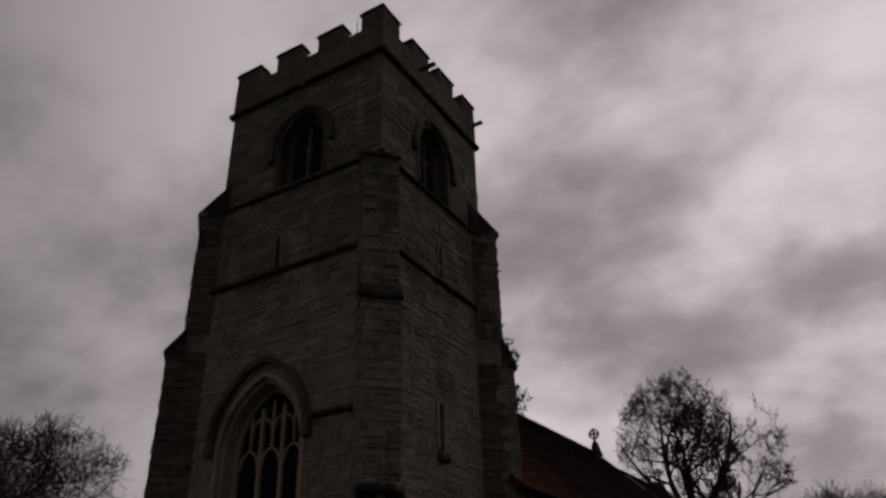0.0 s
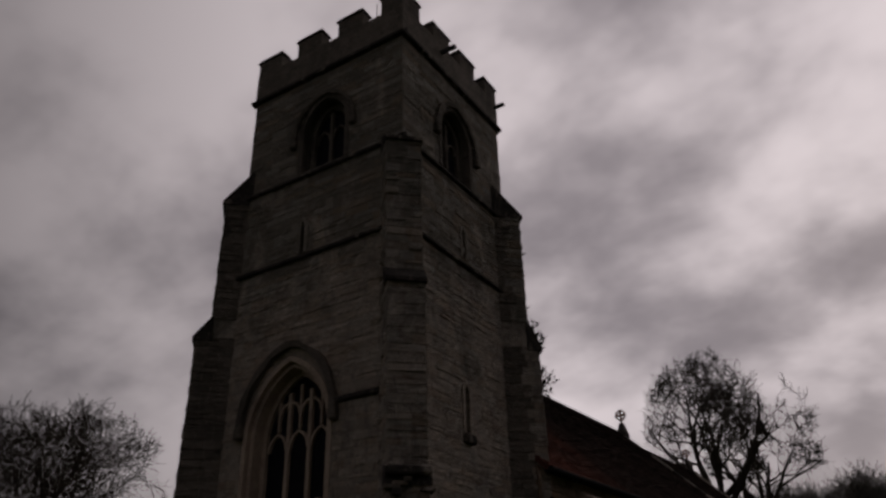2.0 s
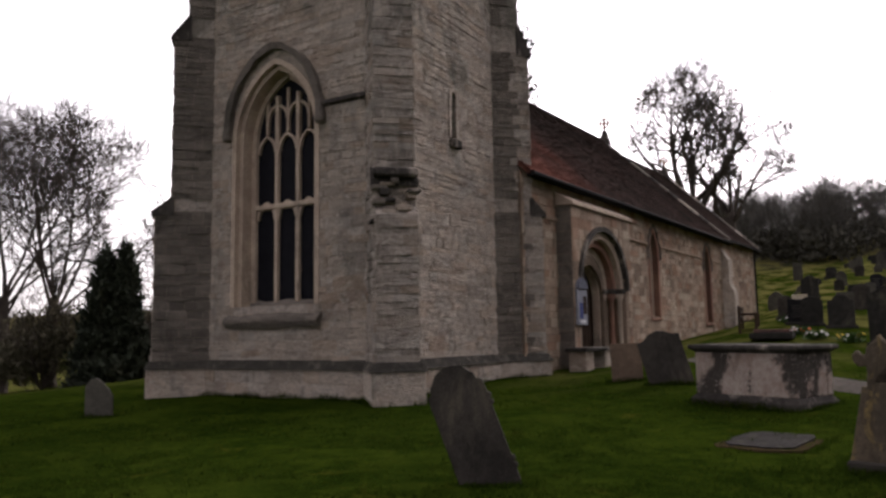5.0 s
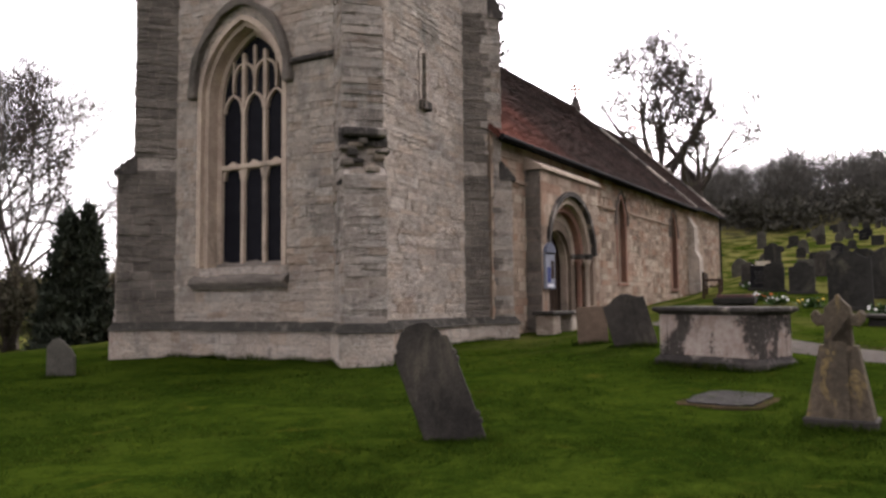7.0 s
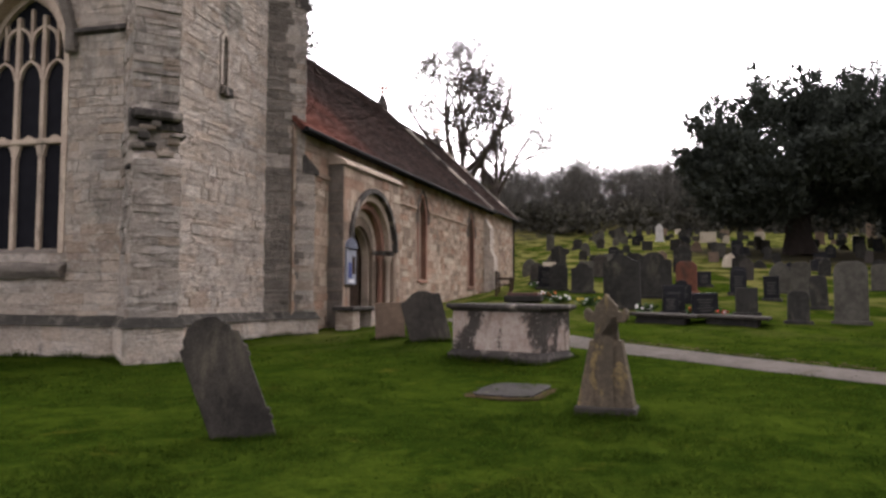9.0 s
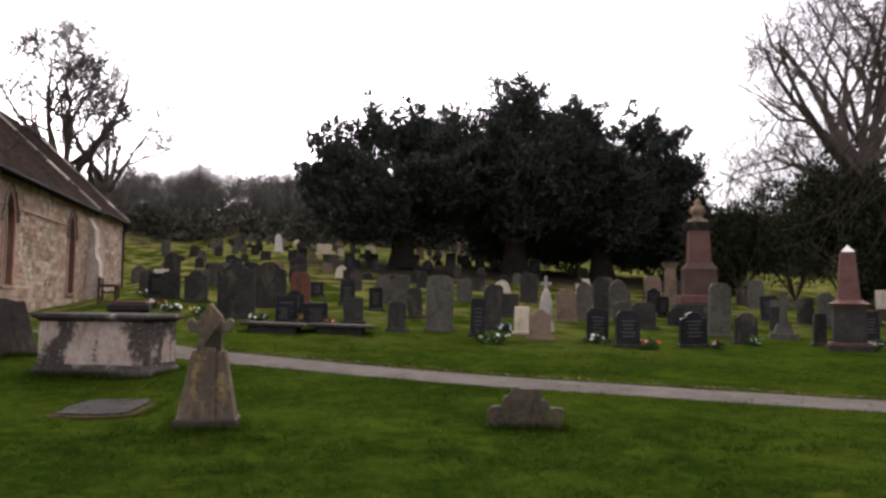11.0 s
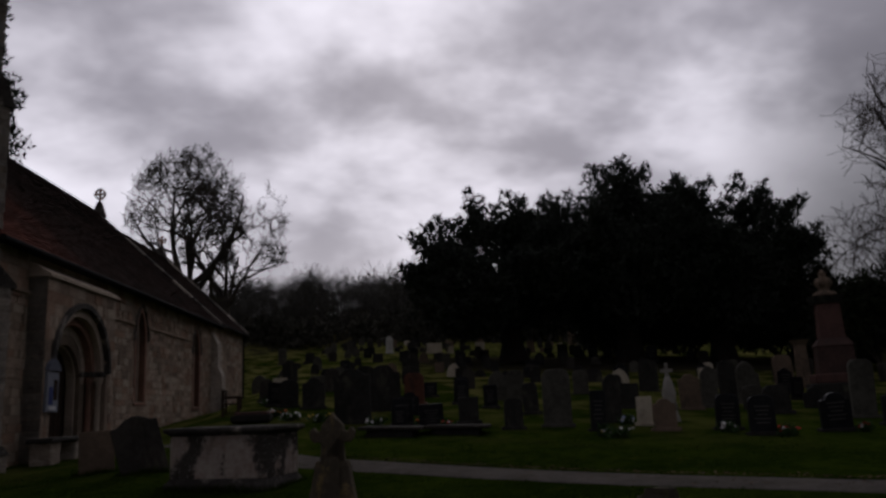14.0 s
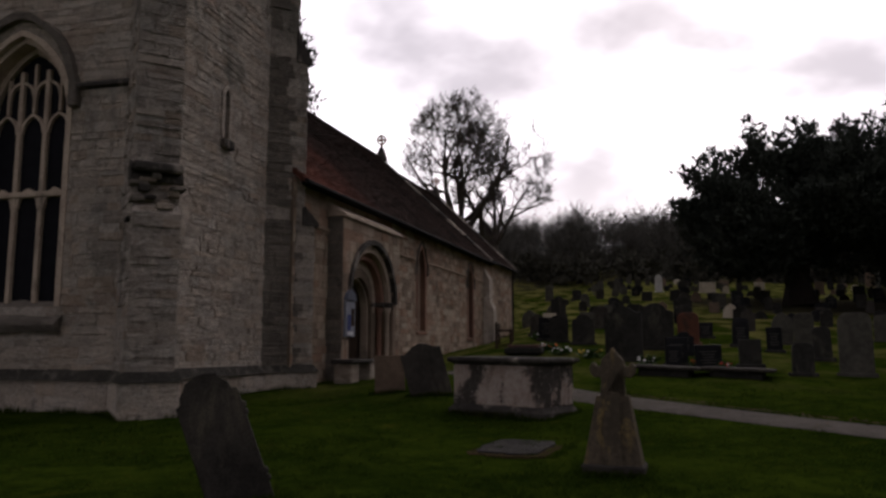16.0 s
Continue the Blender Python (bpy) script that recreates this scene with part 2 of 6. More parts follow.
def black_crust(g, where, colour):
    """Black sooty crust in ragged fields, broken by white lichen flecks."""
    field = g.noise(g.scaled(where, (1.0, 1.0, 0.8)), 1.9, 3.0, 0.5, 0.2)
    ragged = g.math("ADD", g.math("MULTIPLY", field, 0.72), g.math("MULTIPLY", g.noise(where, 17.0, 8.0, 0.75), 0.28))
    colour = g.mix(g.span(ragged, 0.485, 0.545, 0.0, 0.92), colour, (0.04, 0.037, 0.033))
    return g.mix(g.span(g.noise(where, 26.0, 5.0, 0.6), 0.60, 0.66, 0.0, 0.8), colour, (0.52, 0.48, 0.43))


chest_stone = surface("chest_tomb_stone", (0.47, 0.40, 0.35), (0.33, 0.25, 0.21), (0.22, 0.17, 0.14), scale=3.0, bump=0.8, extra=black_crust)
bark = surface("winter_bark", (0.085, 0.070, 0.060), (0.05, 0.042, 0.037), (0.10, 0.095, 0.06), scale=2.0, bump=0.6)
yew_bark = surface("dark_yew_bark", (0.035, 0.028, 0.024), (0.02, 0.017, 0.015), (0.045, 0.04, 0.03), scale=2.0, bump=0.6)
wood_bark = surface("woodland_twigs", (0.10, 0.095, 0.083), (0.070, 0.067, 0.059), (0.112, 0.102, 0.088), bump=0.1, rnd="island", rnd_amount=0.3)
yew_leaf = surface("yew_foliage", (0.044, 0.050, 0.040), (0.030, 0.035, 0.029), (0.048, 0.053, 0.040), bump=0.1, rnd="island", rnd_amount=0.3)
ivy_leaf = surface("ivy_foliage", (0.036, 0.044, 0.022), (0.02, 0.026, 0.014), (0.05, 0.045, 0.025), bump=0.1, rnd="island", rnd_amount=0.5)
conifer_leaf = surface("conifer_foliage", (0.046, 0.054, 0.038), (0.028, 0.034, 0.024), (0.056, 0.054, 0.036), bump=0.1, rnd="island", rnd_amount=0.5)
thicket_leaf = surface("hedgerow_thicket", (0.13, 0.118, 0.080), (0.085, 0.080, 0.055), (0.15, 0.12, 0.08), bump=0.1, rnd="island", rnd_amount=0.45)
scrub_leaf = surface("winter_scrub", (0.092, 0.088, 0.070), (0.062, 0.060, 0.049), (0.108, 0.096, 0.074), bump=0.1, rnd="island", rnd_amount=0.5)
grass_blade = surface("grass_blades", (0.036, 0.060, 0.007), (0.020, 0.036, 0.005), (0.048, 0.056, 0.009), bump=0.05, rnd="island", rnd_amount=0.3, rough=0.9, spec=0.0, thin=0.5)
dead_leaf = surface("dead_leaves", (0.10, 0.060, 0.030), (0.06, 0.038, 0.022), (0.13, 0.09, 0.05), bump=0.2, rnd="island", rnd_amount=0.5)
bare_earth = surface("bare_earth", (0.075, 0.055, 0.030), (0.05, 0.038, 0.022), (0.05, 0.06, 0.015), scale=5.0, bump=0.8, spec=0.0)
gravel = surface("path_gravel", (0.118, 0.106, 0.094), (0.085, 0.077, 0.068), (0.065, 0.06, 0.045), scale=2.0, bump=0.6, fine=50.0, spec=0.0)


def ground_cover(g, where, colour):
    """Brown leaf litter under the wood up the hill, thinner turf between the far graves."""
    xyz = g.add("ShaderNodeSeparateXYZ")
    g.put(xyz.inputs[0], where)
    rough_edge = g.math("MULTIPLY", g.noise(where, 0.2, 4.0), 14.0)
    far = g.math("ADD", g.math("SUBTRACT", xyz.outputs[1], g.math("MULTIPLY", xyz.outputs[0], 0.1)), rough_edge)
    colour = g.mix(g.span(far, 79.0, 86.0), colour, (0.040, 0.034, 0.026))
    dry = g.math("MULTIPLY", g.span(far, 20.0, 42.0), g.span(g.noise(where, 0.8, 5.0), 0.40, 0.62))
    colour = g.mix(dry, colour, (0.110, 0.102, 0.032))
    # needle litter and bare earth under the yews
    for cx in (7.0, 13.8, 20.5):
        off = g.add("ShaderNodeVectorMath")
        off.operation = "DISTANCE"
        g.put(off.inputs[0], g.scaled(where, (1.0, 1.0, 0.0)))
        g.put(off.inputs[1], (cx, 43.0, 0.0))
        edge = g.math("ADD", off.outputs["Value"], g.math("MULTIPLY", g.noise(where, 0.9, 5.0), 3.0))
        colour = g.mix(g.span(edge, 6.2, 8.6, 0.85, 0.0), colour, (0.030, 0.026, 0.020))
    return colour


turf = surface("mown_turf", (0.027, 0.041, 0.0046), (0.010, 0.019, 0.0022), (0.046, 0.050, 0.007), scale=1.2, bump=0.9,
               extra=ground_cover, stain_at=(0.58, 0.75), stain_stretch=(1, 1, 1), fine=16.0, spec=0.0)


def glass_dark(name):
    m = bpy.data.materials.new(name)
    m.use_nodes = True
    g = Graph(m.node_tree)
    shader = g.add("ShaderNodeBsdfPrincipled")
    geo = g.add("ShaderNodeNewGeometry")
    g.put(shader.inputs["Base Color"], g.mix(g.noise(geo.outputs["Position"], 4.0), (0.006, 0.006, 0.008), (0.016, 0.016, 0.02)))
    g.put(shader.inputs["Roughness"], 0.4)
    g.put(shader.inputs["Specular IOR Level"], 0.02)
    out = g.add("ShaderNodeOutputMaterial")
    g.tree.links.new(shader.outputs[0], out.inputs[0])
    return m


old_glass = glass_dark("leaded_glass")


def plain(name, colour, rough=0.6):
    return surface(name, colour, tuple(c * 0.8 for c in colour), tuple(c * 0.65 for c in colour), scale=4.0, rough=rough, bump=0.15)


paint_blue = plain("blue_grey_paint", (0.13, 0.138, 0.175))
board_grey = plain("pale_grey_paint", (0.26, 0.27, 0.31))
weathered_white = plain("weathered_marble", (0.30, 0.28, 0.25))
poster_blue = plain("blue_notice", (0.06, 0.075, 0.20))
paper = plain("white_paper", (0.70, 0.70, 0.72))
petal_white = plain("white_petals", (0.75, 0.73, 0.70))
petal_red = plain("red_petals", (0.45, 0.05, 0.04))
petal_orange = plain("orange_petals", (0.60, 0.16, 0.05))
petal_yellow = plain("yellow_petals", (0.60, 0.42, 0.06))
petal_blue = plain("pale_blue_petals", (0.40, 0.46, 0.68))
leaf_green = plain("flower_leaves", (0.05, 0.09, 0.03))
heather = plain("heather_sprigs", (0.075, 0.032, 0.033))
gilt = plain("pale_lettering", (0.09, 0.085, 0.075))


# ---- mesh helpers ----
def finish(name, bm, material, parent=None, label="", smooth=False):
    mesh = bpy.data.meshes.new(name)
    bmesh.ops.recalc_face_normals(bm, faces=bm.faces)
    bm.to_mesh(mesh)
    bm.free()
    for p in mesh.polygons:
        p.use_smooth = smooth
    mesh.materials.append(material)
    ob = new(name, mesh)
    if parent:
        ob.parent = parent
    return tagged(ob, label)


def part(name, bm, material, parent, label="", smooth=False):
    return finish(name, bm, material, parent, label, smooth)


def raw(name, verts, faces, material, parent=None, label="", kind=""):
    mesh = bpy.data.meshes.new(name)
    mesh.from_pydata(verts, [], faces)
    mesh.materials.append(material)
    ob = new(name, mesh)
    if parent:
        ob.parent = parent
    return tagged(ob, label, kind=kind)


def thing(name, m, label, category, group="", kind=""):
    ob = new(name)
    ob.empty_display_size = 0.2
    ob.matrix_world = m
    return tagged(ob, label, category, group, kind)


def box(bm, x0, x1, y0, y1, z0, z1, bevel=0.0, m=None):
    made = bmesh.ops.create_cube(bm, size=1.0)["verts"]
    for v in made:
        v.co = Vector((x0 + (v.co.x + 0.5) * (x1 - x0), y0 + (v.co.y + 0.5) * (y1 - y0), z0 + (v.co.z + 0.5) * (z1 - z0)))
    if m:
        bmesh.ops.transform(bm, matrix=m, verts=made)
    if bevel:
        edges = {e for v in made for e in v.link_edges}
        bmesh.ops.bevel(bm, geom=list(edges), offset=bevel, segments=1, affect="EDGES")
    return bm


def solid(bm, outline, depth, m=None, holes=()):
    """A flat outline (x, z), with holes, made depth thick towards +y."""
    edges = []
    for loop in (outline, *holes):
        vs = [bm.verts.new((x, 0, z)) for x, z in loop]
        edges += [bm.edges.new((vs[i], vs[(i + 1) % len(vs)])) for i in range(len(vs))]
    if holes:
        faces = [f for f in bmesh.ops.triangle_fill(bm, edges=edges, use_beauty=True, use_dissolve=False)["geom"] if isinstance(f, bmesh.types.BMFace)]
    else:
        faces = [bm.faces.new(vs)]
    start = {v for f in faces for v in f.verts}
    made = bmesh.ops.extrude_face_region(bm, geom=faces)["geom"]
    moved = [v for v in made if isinstance(v, bmesh.types.BMVert)]
    bmesh.ops.translate(bm, vec=(0, depth, 0), verts=moved)
    if m:
        bmesh.ops.transform(bm, matrix=m, verts=list(start) + moved)
    return bm


def arch(cx, half, sill, spring, rise, steps=8):
    """Outline (x, z) of an arched opening: pointed when rise exceeds half."""
    radius = (rise * rise + half * half) / (2 * half)
    top = math.atan2(rise, radius - half) if radius > half else math.pi / 2
    right = [(cx + half - radius + radius * math.cos(top * i / steps), spring + radius * math.sin(top * i / steps)) for i in range(steps + 1)]
    left = [(2 * cx - x, z) for x, z in reversed(right[:-1])]
    return [(cx - half, sill), (cx + half, sill)] + right + left


def inside_arch(x, z, cx, half, sill, spring, rise, pad=0.0):
    if z < sill - pad or abs(x - cx) > half + pad:
        return False
    if z <= spring:
        return True
    radius = (rise * rise + half * half) / (2 * half)
    return math.hypot(abs(x - cx) + radius - half, z - spring) < radius + pad


def ring(bm, cx, half, sill, spring, rise, wide, y0, y1, jambs=True, m=None):
    """The stone surround of an arched opening: the band between two outlines."""
    inner = arch(cx, half, sill, spring, rise)[1:] + [(cx - half, sill)]
    outer = arch(cx, half + wide, sill, spring, rise + wide)[1:] + [(cx - half - wide, sill)]
    if not jambs:
        inner, outer = inner[1:-1], outer[1:-1]
    rows = []
    for (ax, az), (bx, bz) in zip(inner, outer):
        rows.append([bm.verts.new((ax, y0, az)), bm.verts.new((bx, y0, bz)), bm.verts.new((bx, y1, bz)), bm.verts.new((ax, y1, az))])
    for p, q in zip(rows, rows[1:]):
        for i in range(4):
            bm.faces.new((p[i], p[(i + 1) % 4], q[(i + 1) % 4], q[i]))
    bm.faces.new(rows[0])
    bm.faces.new(rows[-1][::-1])
    if m:
        bmesh.ops.transform(bm, matrix=m, verts=[v for r in rows for v in r])
    return bm


def lathe(bm, profile, sides=12, m=None):
    rows = [[bm.verts.new((r * math.cos(2 * math.pi * i / sides), r * math.sin(2 * math.pi * i / sides), z)) for i in range(sides)] for r, z in profile]
    for a, b in zip(rows, rows[1:]):
        for i in range(sides):
            bm.faces.new((a[i], a[(i + 1) % sides], b[(i + 1) % sides], b[i]))
    bm.faces.new(rows[0][::-1])
    bm.faces.new(rows[-1])
    if m:
        bmesh.ops.transform(bm, matrix=m, verts=[v for r in rows for v in r])
    return bm


def frustum(bm, w0, d0, z0, w1, d1, z1, m=None):
    vs = [bm.verts.new((sx * w / 2, sy * d / 2, z)) for w, d, z in ((w0, d0, z0), (w1, d1, z1)) for sx, sy in ((-1, -1), (1, -1), (1, 1), (-1, 1))]
    bm.faces.new(vs[3::-1])
    bm.faces.new(vs[4:])
    for i in range(4):
        bm.faces.new((vs[i], vs[(i + 1) % 4], vs[4 + (i + 1) % 4], vs[4 + i]))
    if m:
        bmesh.ops.transform(bm, matrix=m, verts=vs)
    return bm


def stone_mesh(name, rng, material):
    """One rough block, a unit wide and high, its face proud of the joint."""
    back = [(-0.5, -0.5), (0.5, -0.5), (0.5, 0.5), (-0.5, 0.5)]
    verts = [(x, 0.03, z) for x, z in back]
    verts += [(x * rng.uniform(0.985, 1.0), -0.003 - rng.uniform(0, 0.008), z * rng.uniform(0.96, 1.0)) for x, z in back]
    verts += [(x * rng.uniform(0.93, 0.98), -0.006 - rng.uniform(0, 0.018), z * rng.uniform(0.84, 0.95)) for x, z in back]
    faces = [(8, 9, 10, 11)] + [(k + i, k + (i + 1) % 4, k + 4 + (i + 1) % 4, k + 4 + i) for k in (0, 4) for i in range(4)]
    mesh = bpy.data.meshes.new(name)
    mesh.from_pydata(verts, [], faces)
    mesh.materials.append(material)
    return mesh


def courses(rng, u0, u1, z0, z1, blocked, high=(0.09, 0.25), long=(0.22, 0.9)):
    """Blocks (u, z, wide, high) laid in courses, leaving out the openings."""
    z = z0
    while z < z1 - 0.05:
        h = min(rng.uniform(*high), z1 - z)
        u = u0
        while u < u1 - 0.02:
            w = rng.uniform(*long)
            if u1 - u - w < long[0] * 0.6:
                w = u1 - u
            cells = 1 if not any(blocked(u + w * f, z + h / 2) for f in (0, 0.5, 1)) else 4
            for i in range(cells):
                cu = u + w * (i + 0.5) / cells
                if cells == 1 or not blocked(cu, z + h / 2):
                    yield cu, z + h / 2, w / cells, h
            u += w
        z += h


def lay(rng, wall, blocks, m, piece_count, piece_meshes, many_meshes, label="", proud=(0.4, 1.5)):
    """The first blocks become objects of their own, the rest one joined mesh."""
    blocks = list(blocks)
    for u, z, w, h in blocks[:piece_count]:
        ob = new("stone", rng.choice(piece_meshes))
        ob.parent = wall
        ob.matrix_local = m @ Matrix.Translation((u, 0, z)) @ Matrix.Diagonal((w - 0.010, rng.uniform(*proud), h - 0.006, 1))
    verts, faces = [], []
    for u, z, w, h in blocks[piece_count:]:
        src, k = rng.choice(many_meshes), len(verts)
        deep = rng.uniform(*proud)
        verts += [m @ Vector((u + v.co.x * (w - 0.006), v.co.y * deep, z + v.co.z * (h - 0.006))) for v in src.vertices]
        faces += [[k + i for i in p.vertices] for p in src.polygons]
    if verts:
        raw("masonry", verts, faces, many_meshes[0].materials[0], wall, label, "stuff")


# ---- the ground ----
def ground_z(x, y):
    """Nearly level round the tower, rising to the hill behind, cut back beside the nave, falling away past the tower."""
    s = y - 0.35 * max(x, 0.0)
    q = min(1.0, max(0.0, (x + 8.3) / 4))
    back = min(1.0, max(0.0, (y - 46) / 30))
    k = 0.36 + 0.64 * max(q * q * (3 - 2 * q), back)
    hill = 0.48 * math.log1p(math.exp(max(-40.0, min(26.0, (s - 17) / 4)))) * k
    fall = 0.12 * math.log1p(math.exp(min(30.0, (-x - 20) / 1.5)))
    wooded = 0.25 * math.log1p(math.exp(min(9.0, (y - 84) / 5))) * min(1.0, max(0.0, (x + 45) / 20))
    return 0.025 * max(-20.0, min(y, 40)) + hill + wooded - fall


def build_ground():
    def steps(low, high, a, b):
        near = list(np.arange(low, high, 0.45))
        before, after, gap = [], [], 0.6
        x = low
        while x > a:
            x -= gap
            before.append(x)
            gap *= 1.22
        x, gap = near[-1], 0.6
        while x < b:
            x += gap
            after.append(x)
            gap *= 1.22
        return before[::-1] + near + after
    xs, ys = steps(-22, 26, -2500, 2500), steps(-3, 36, -2500, 2500)
    rng = random.Random(3)
    verts = []
    for y in ys:
        for x in xs:
            bumps = 0.035 * noise.noise((x * 0.6, y * 0.6, 0)) + 0.015 * noise.noise((x * 1.9, y * 1.9, 4))
            near_path = abs(path_offset(x, y)) < 1.3 and y < 30
            verts.append((x, y, ground_z(x, y) + (0 if near_path else bumps)))
    w = len(xs)
    faces = [(j * w + i, j * w + i + 1, (j + 1) * w + i + 1, (j + 1) * w + i) for j in range(len(ys) - 1) for i in range(w - 1)]
    ob = raw("ground", verts, faces, turf, None, "green mown churchyard turf rising to a wooded hill", "structure")
    for p in ob.data.polygons:
        p.use_smooth = True
    tagged(ob, category="ground")


PATH_LINE = [(-9.0, 26.6), (-5.0, 20.0), (-3.4, 17.7), (-1.66, 15.7), (-0.75, 14.95), (0.7, 13.95), (2.0, 13.0), (3.6, 11.9), (5.4, 10.85), (7.52, 9.47), (9.44, 8.24), (14.0, 5.4), (22.0, 0.4)]


def path_offset(x, y):
    best = 99.0
    for (ax, ay), (bx, by) in zip(PATH_LINE[1:], PATH_LINE[2:]):
        f = ((x - ax) * (bx - ax) + (y - ay) * (by - ay)) / ((bx - ax) ** 2 + (by - ay) ** 2)
        f = min(1.0, max(0.0, f))
        best = min(best, math.hypot(x - ax - f * (bx - ax), y - ay - f * (by - ay)))
    return best


def build_path():
    dense = []
    for (ax, ay), (bx, by) in zip(PATH_LINE[1:], PATH_LINE[2:]):
        n = max(1, int(math.hypot(bx - ax, by - ay) / 0.3))
        dense += [(ax + (bx - ax) * i / n, ay + (by - ay) * i / n) for i in range(n)]
    for _ in range(4):
        dense = [dense[0]] + [tuple((a + 2 * b + c) / 4 for a, b, c in zip(p, q, r)) for p, q, r in zip(dense, dense[1:], dense[2:])] + [dense[-1]]
    rng = random.Random(8)
    verts, faces = [], []
    for i, (x, y) in enumerate(dense):
        a, b = dense[max(0, i - 1)], dense[min(len(dense) - 1, i + 1)]
        d = Vector((b[0] - a[0], b[1] - a[1], 0)).normalized()
        side = Vector((d.y, -d.x, 0))
        for off, lift in ((-0.64, -0.06), (-0.56, 0.012), (-0.3, 0.03), (0, 0.036), (0.3, 0.03), (0.56, 0.012), (0.64, -0.06)):
            off += rng.uniform(-0.05, 0.05) if abs(off) > 0.6 else 0
            px, py = x + side.x * off, y + side.y * off
            verts.append((px, py, ground_z(px, py) + lift))
        if i:
            k = i * 7
            faces += [(k - 7 + j, k - 6 + j, k + 1 + j, k + j) for j in range(6)]
    ob = raw("path", verts, faces, gravel, None, "pale narrow gravel path through the churchyard grass", "structure")
    tagged(ob, category="path")


build_ground()
build_path()


def grass():
    rng = np.random.default_rng(5)
    verts, faces = [], []
    made = 0
    while made < 110000:
        r, a = 4.2 + 15.5 * rng.random() ** 1.2, rng.uniform(-1.12, 1.15)
        x, y = r * math.sin(a), r * math.cos(a)
        clump = noise.noise((x * 2.6, y * 2.6, 7)) + 0.6 * noise.noise((x * 0.8, y * 0.8, 2))
        if rng.random() > 0.55 + 0.9 * clump or rng.random() < max(0.0, (r - 13) / 7):
            continue
        if path_offset(x, y) < 0.52 + rng.random() * 0.18 or (x < -8.2 and y > 11.6):
            continue
        h = rng.uniform(0.006, 0.03) * (1.0 + 1.3 * max(0.0, clump))
        w, lean, turn = rng.uniform(0.004, 0.009) * (0.6 + r / 12), rng.uniform(0.02, 0.08), rng.uniform(0, 6.28)
        z, k = ground_z(x, y) - 0.005, len(verts)
        c, s = math.cos(turn), math.sin(turn)
        verts += [(x - w * c, y - w * s, z), (x + w * c, y + w * s, z), (x - s * lean, y + c * lean, z + h + 0.012)]
        faces.append((k, k + 1, k + 2))
        made += 1
    tagged(raw("grass", verts, faces, grass_blade, None, "short green churchyard grass blades", "stuff"), category="grass")


grass()


def path_litter():
    """Damp brown leaves gathered along the upper edge of the path."""
    rng = random.Random(15)
    verts, faces = [], []
    for (ax, ay), (bx, by) in zip(PATH_LINE[3:], PATH_LINE[4:]):
        d = Vector((bx - ax, by - ay, 0))
        side = Vector((-d.y, d.x, 0)).normalized()
        for i in range(int(d.length * 70)):
            f, off = rng.random(), 0.56 + abs(rng.gauss(0, 0.13))
            if rng.random() < 0.15:
                off = rng.uniform(-0.7, 0.7)
            x, y = ax + d.x * f + side.x * off, ay + d.y * f + side.y * off
            z, size, turn, k = ground_z(x, y) + 0.034, rng.uniform(0.02, 0.05), rng.uniform(0, 6.28), len(verts)
            c, q = math.cos(turn) * size, math.sin(turn) * size
            verts += [(x - c, y - q, z), (x + q * 0.5, y - c * 0.5, z + 0.012), (x + c, y + q, z + rng.uniform(0, 0.02)), (x - q * 0.5, y + c * 0.5, z + 0.01)]
            faces.append((k, k + 1, k + 2, k + 3))
    tagged(raw("leaf_litter", verts, faces, dead_leaf, None, "damp brown fallen leaves along the path edge", "stuff"), category="leaves")


path_litter()


# ---- the tower ----
TW0, TW1, TD = -5.85, 0.05, 5.30
STR1, STR2, PAR, SILL, TOP = 10.9, 13.4, 16.95, 17.95, 18.62
WINDOW = (-3.2, 1.25, 2.4, 6.35, 1.75)
BELFRY_W = (-2.62, 0.78, 13.55, 14.85, 1.0)
BELFRY_S = (2.65, 0.78, 13.55, 14.85, 1.0)


def quarter(k):
    return pose(0, 0, 0, 0, 0, 90 * k)


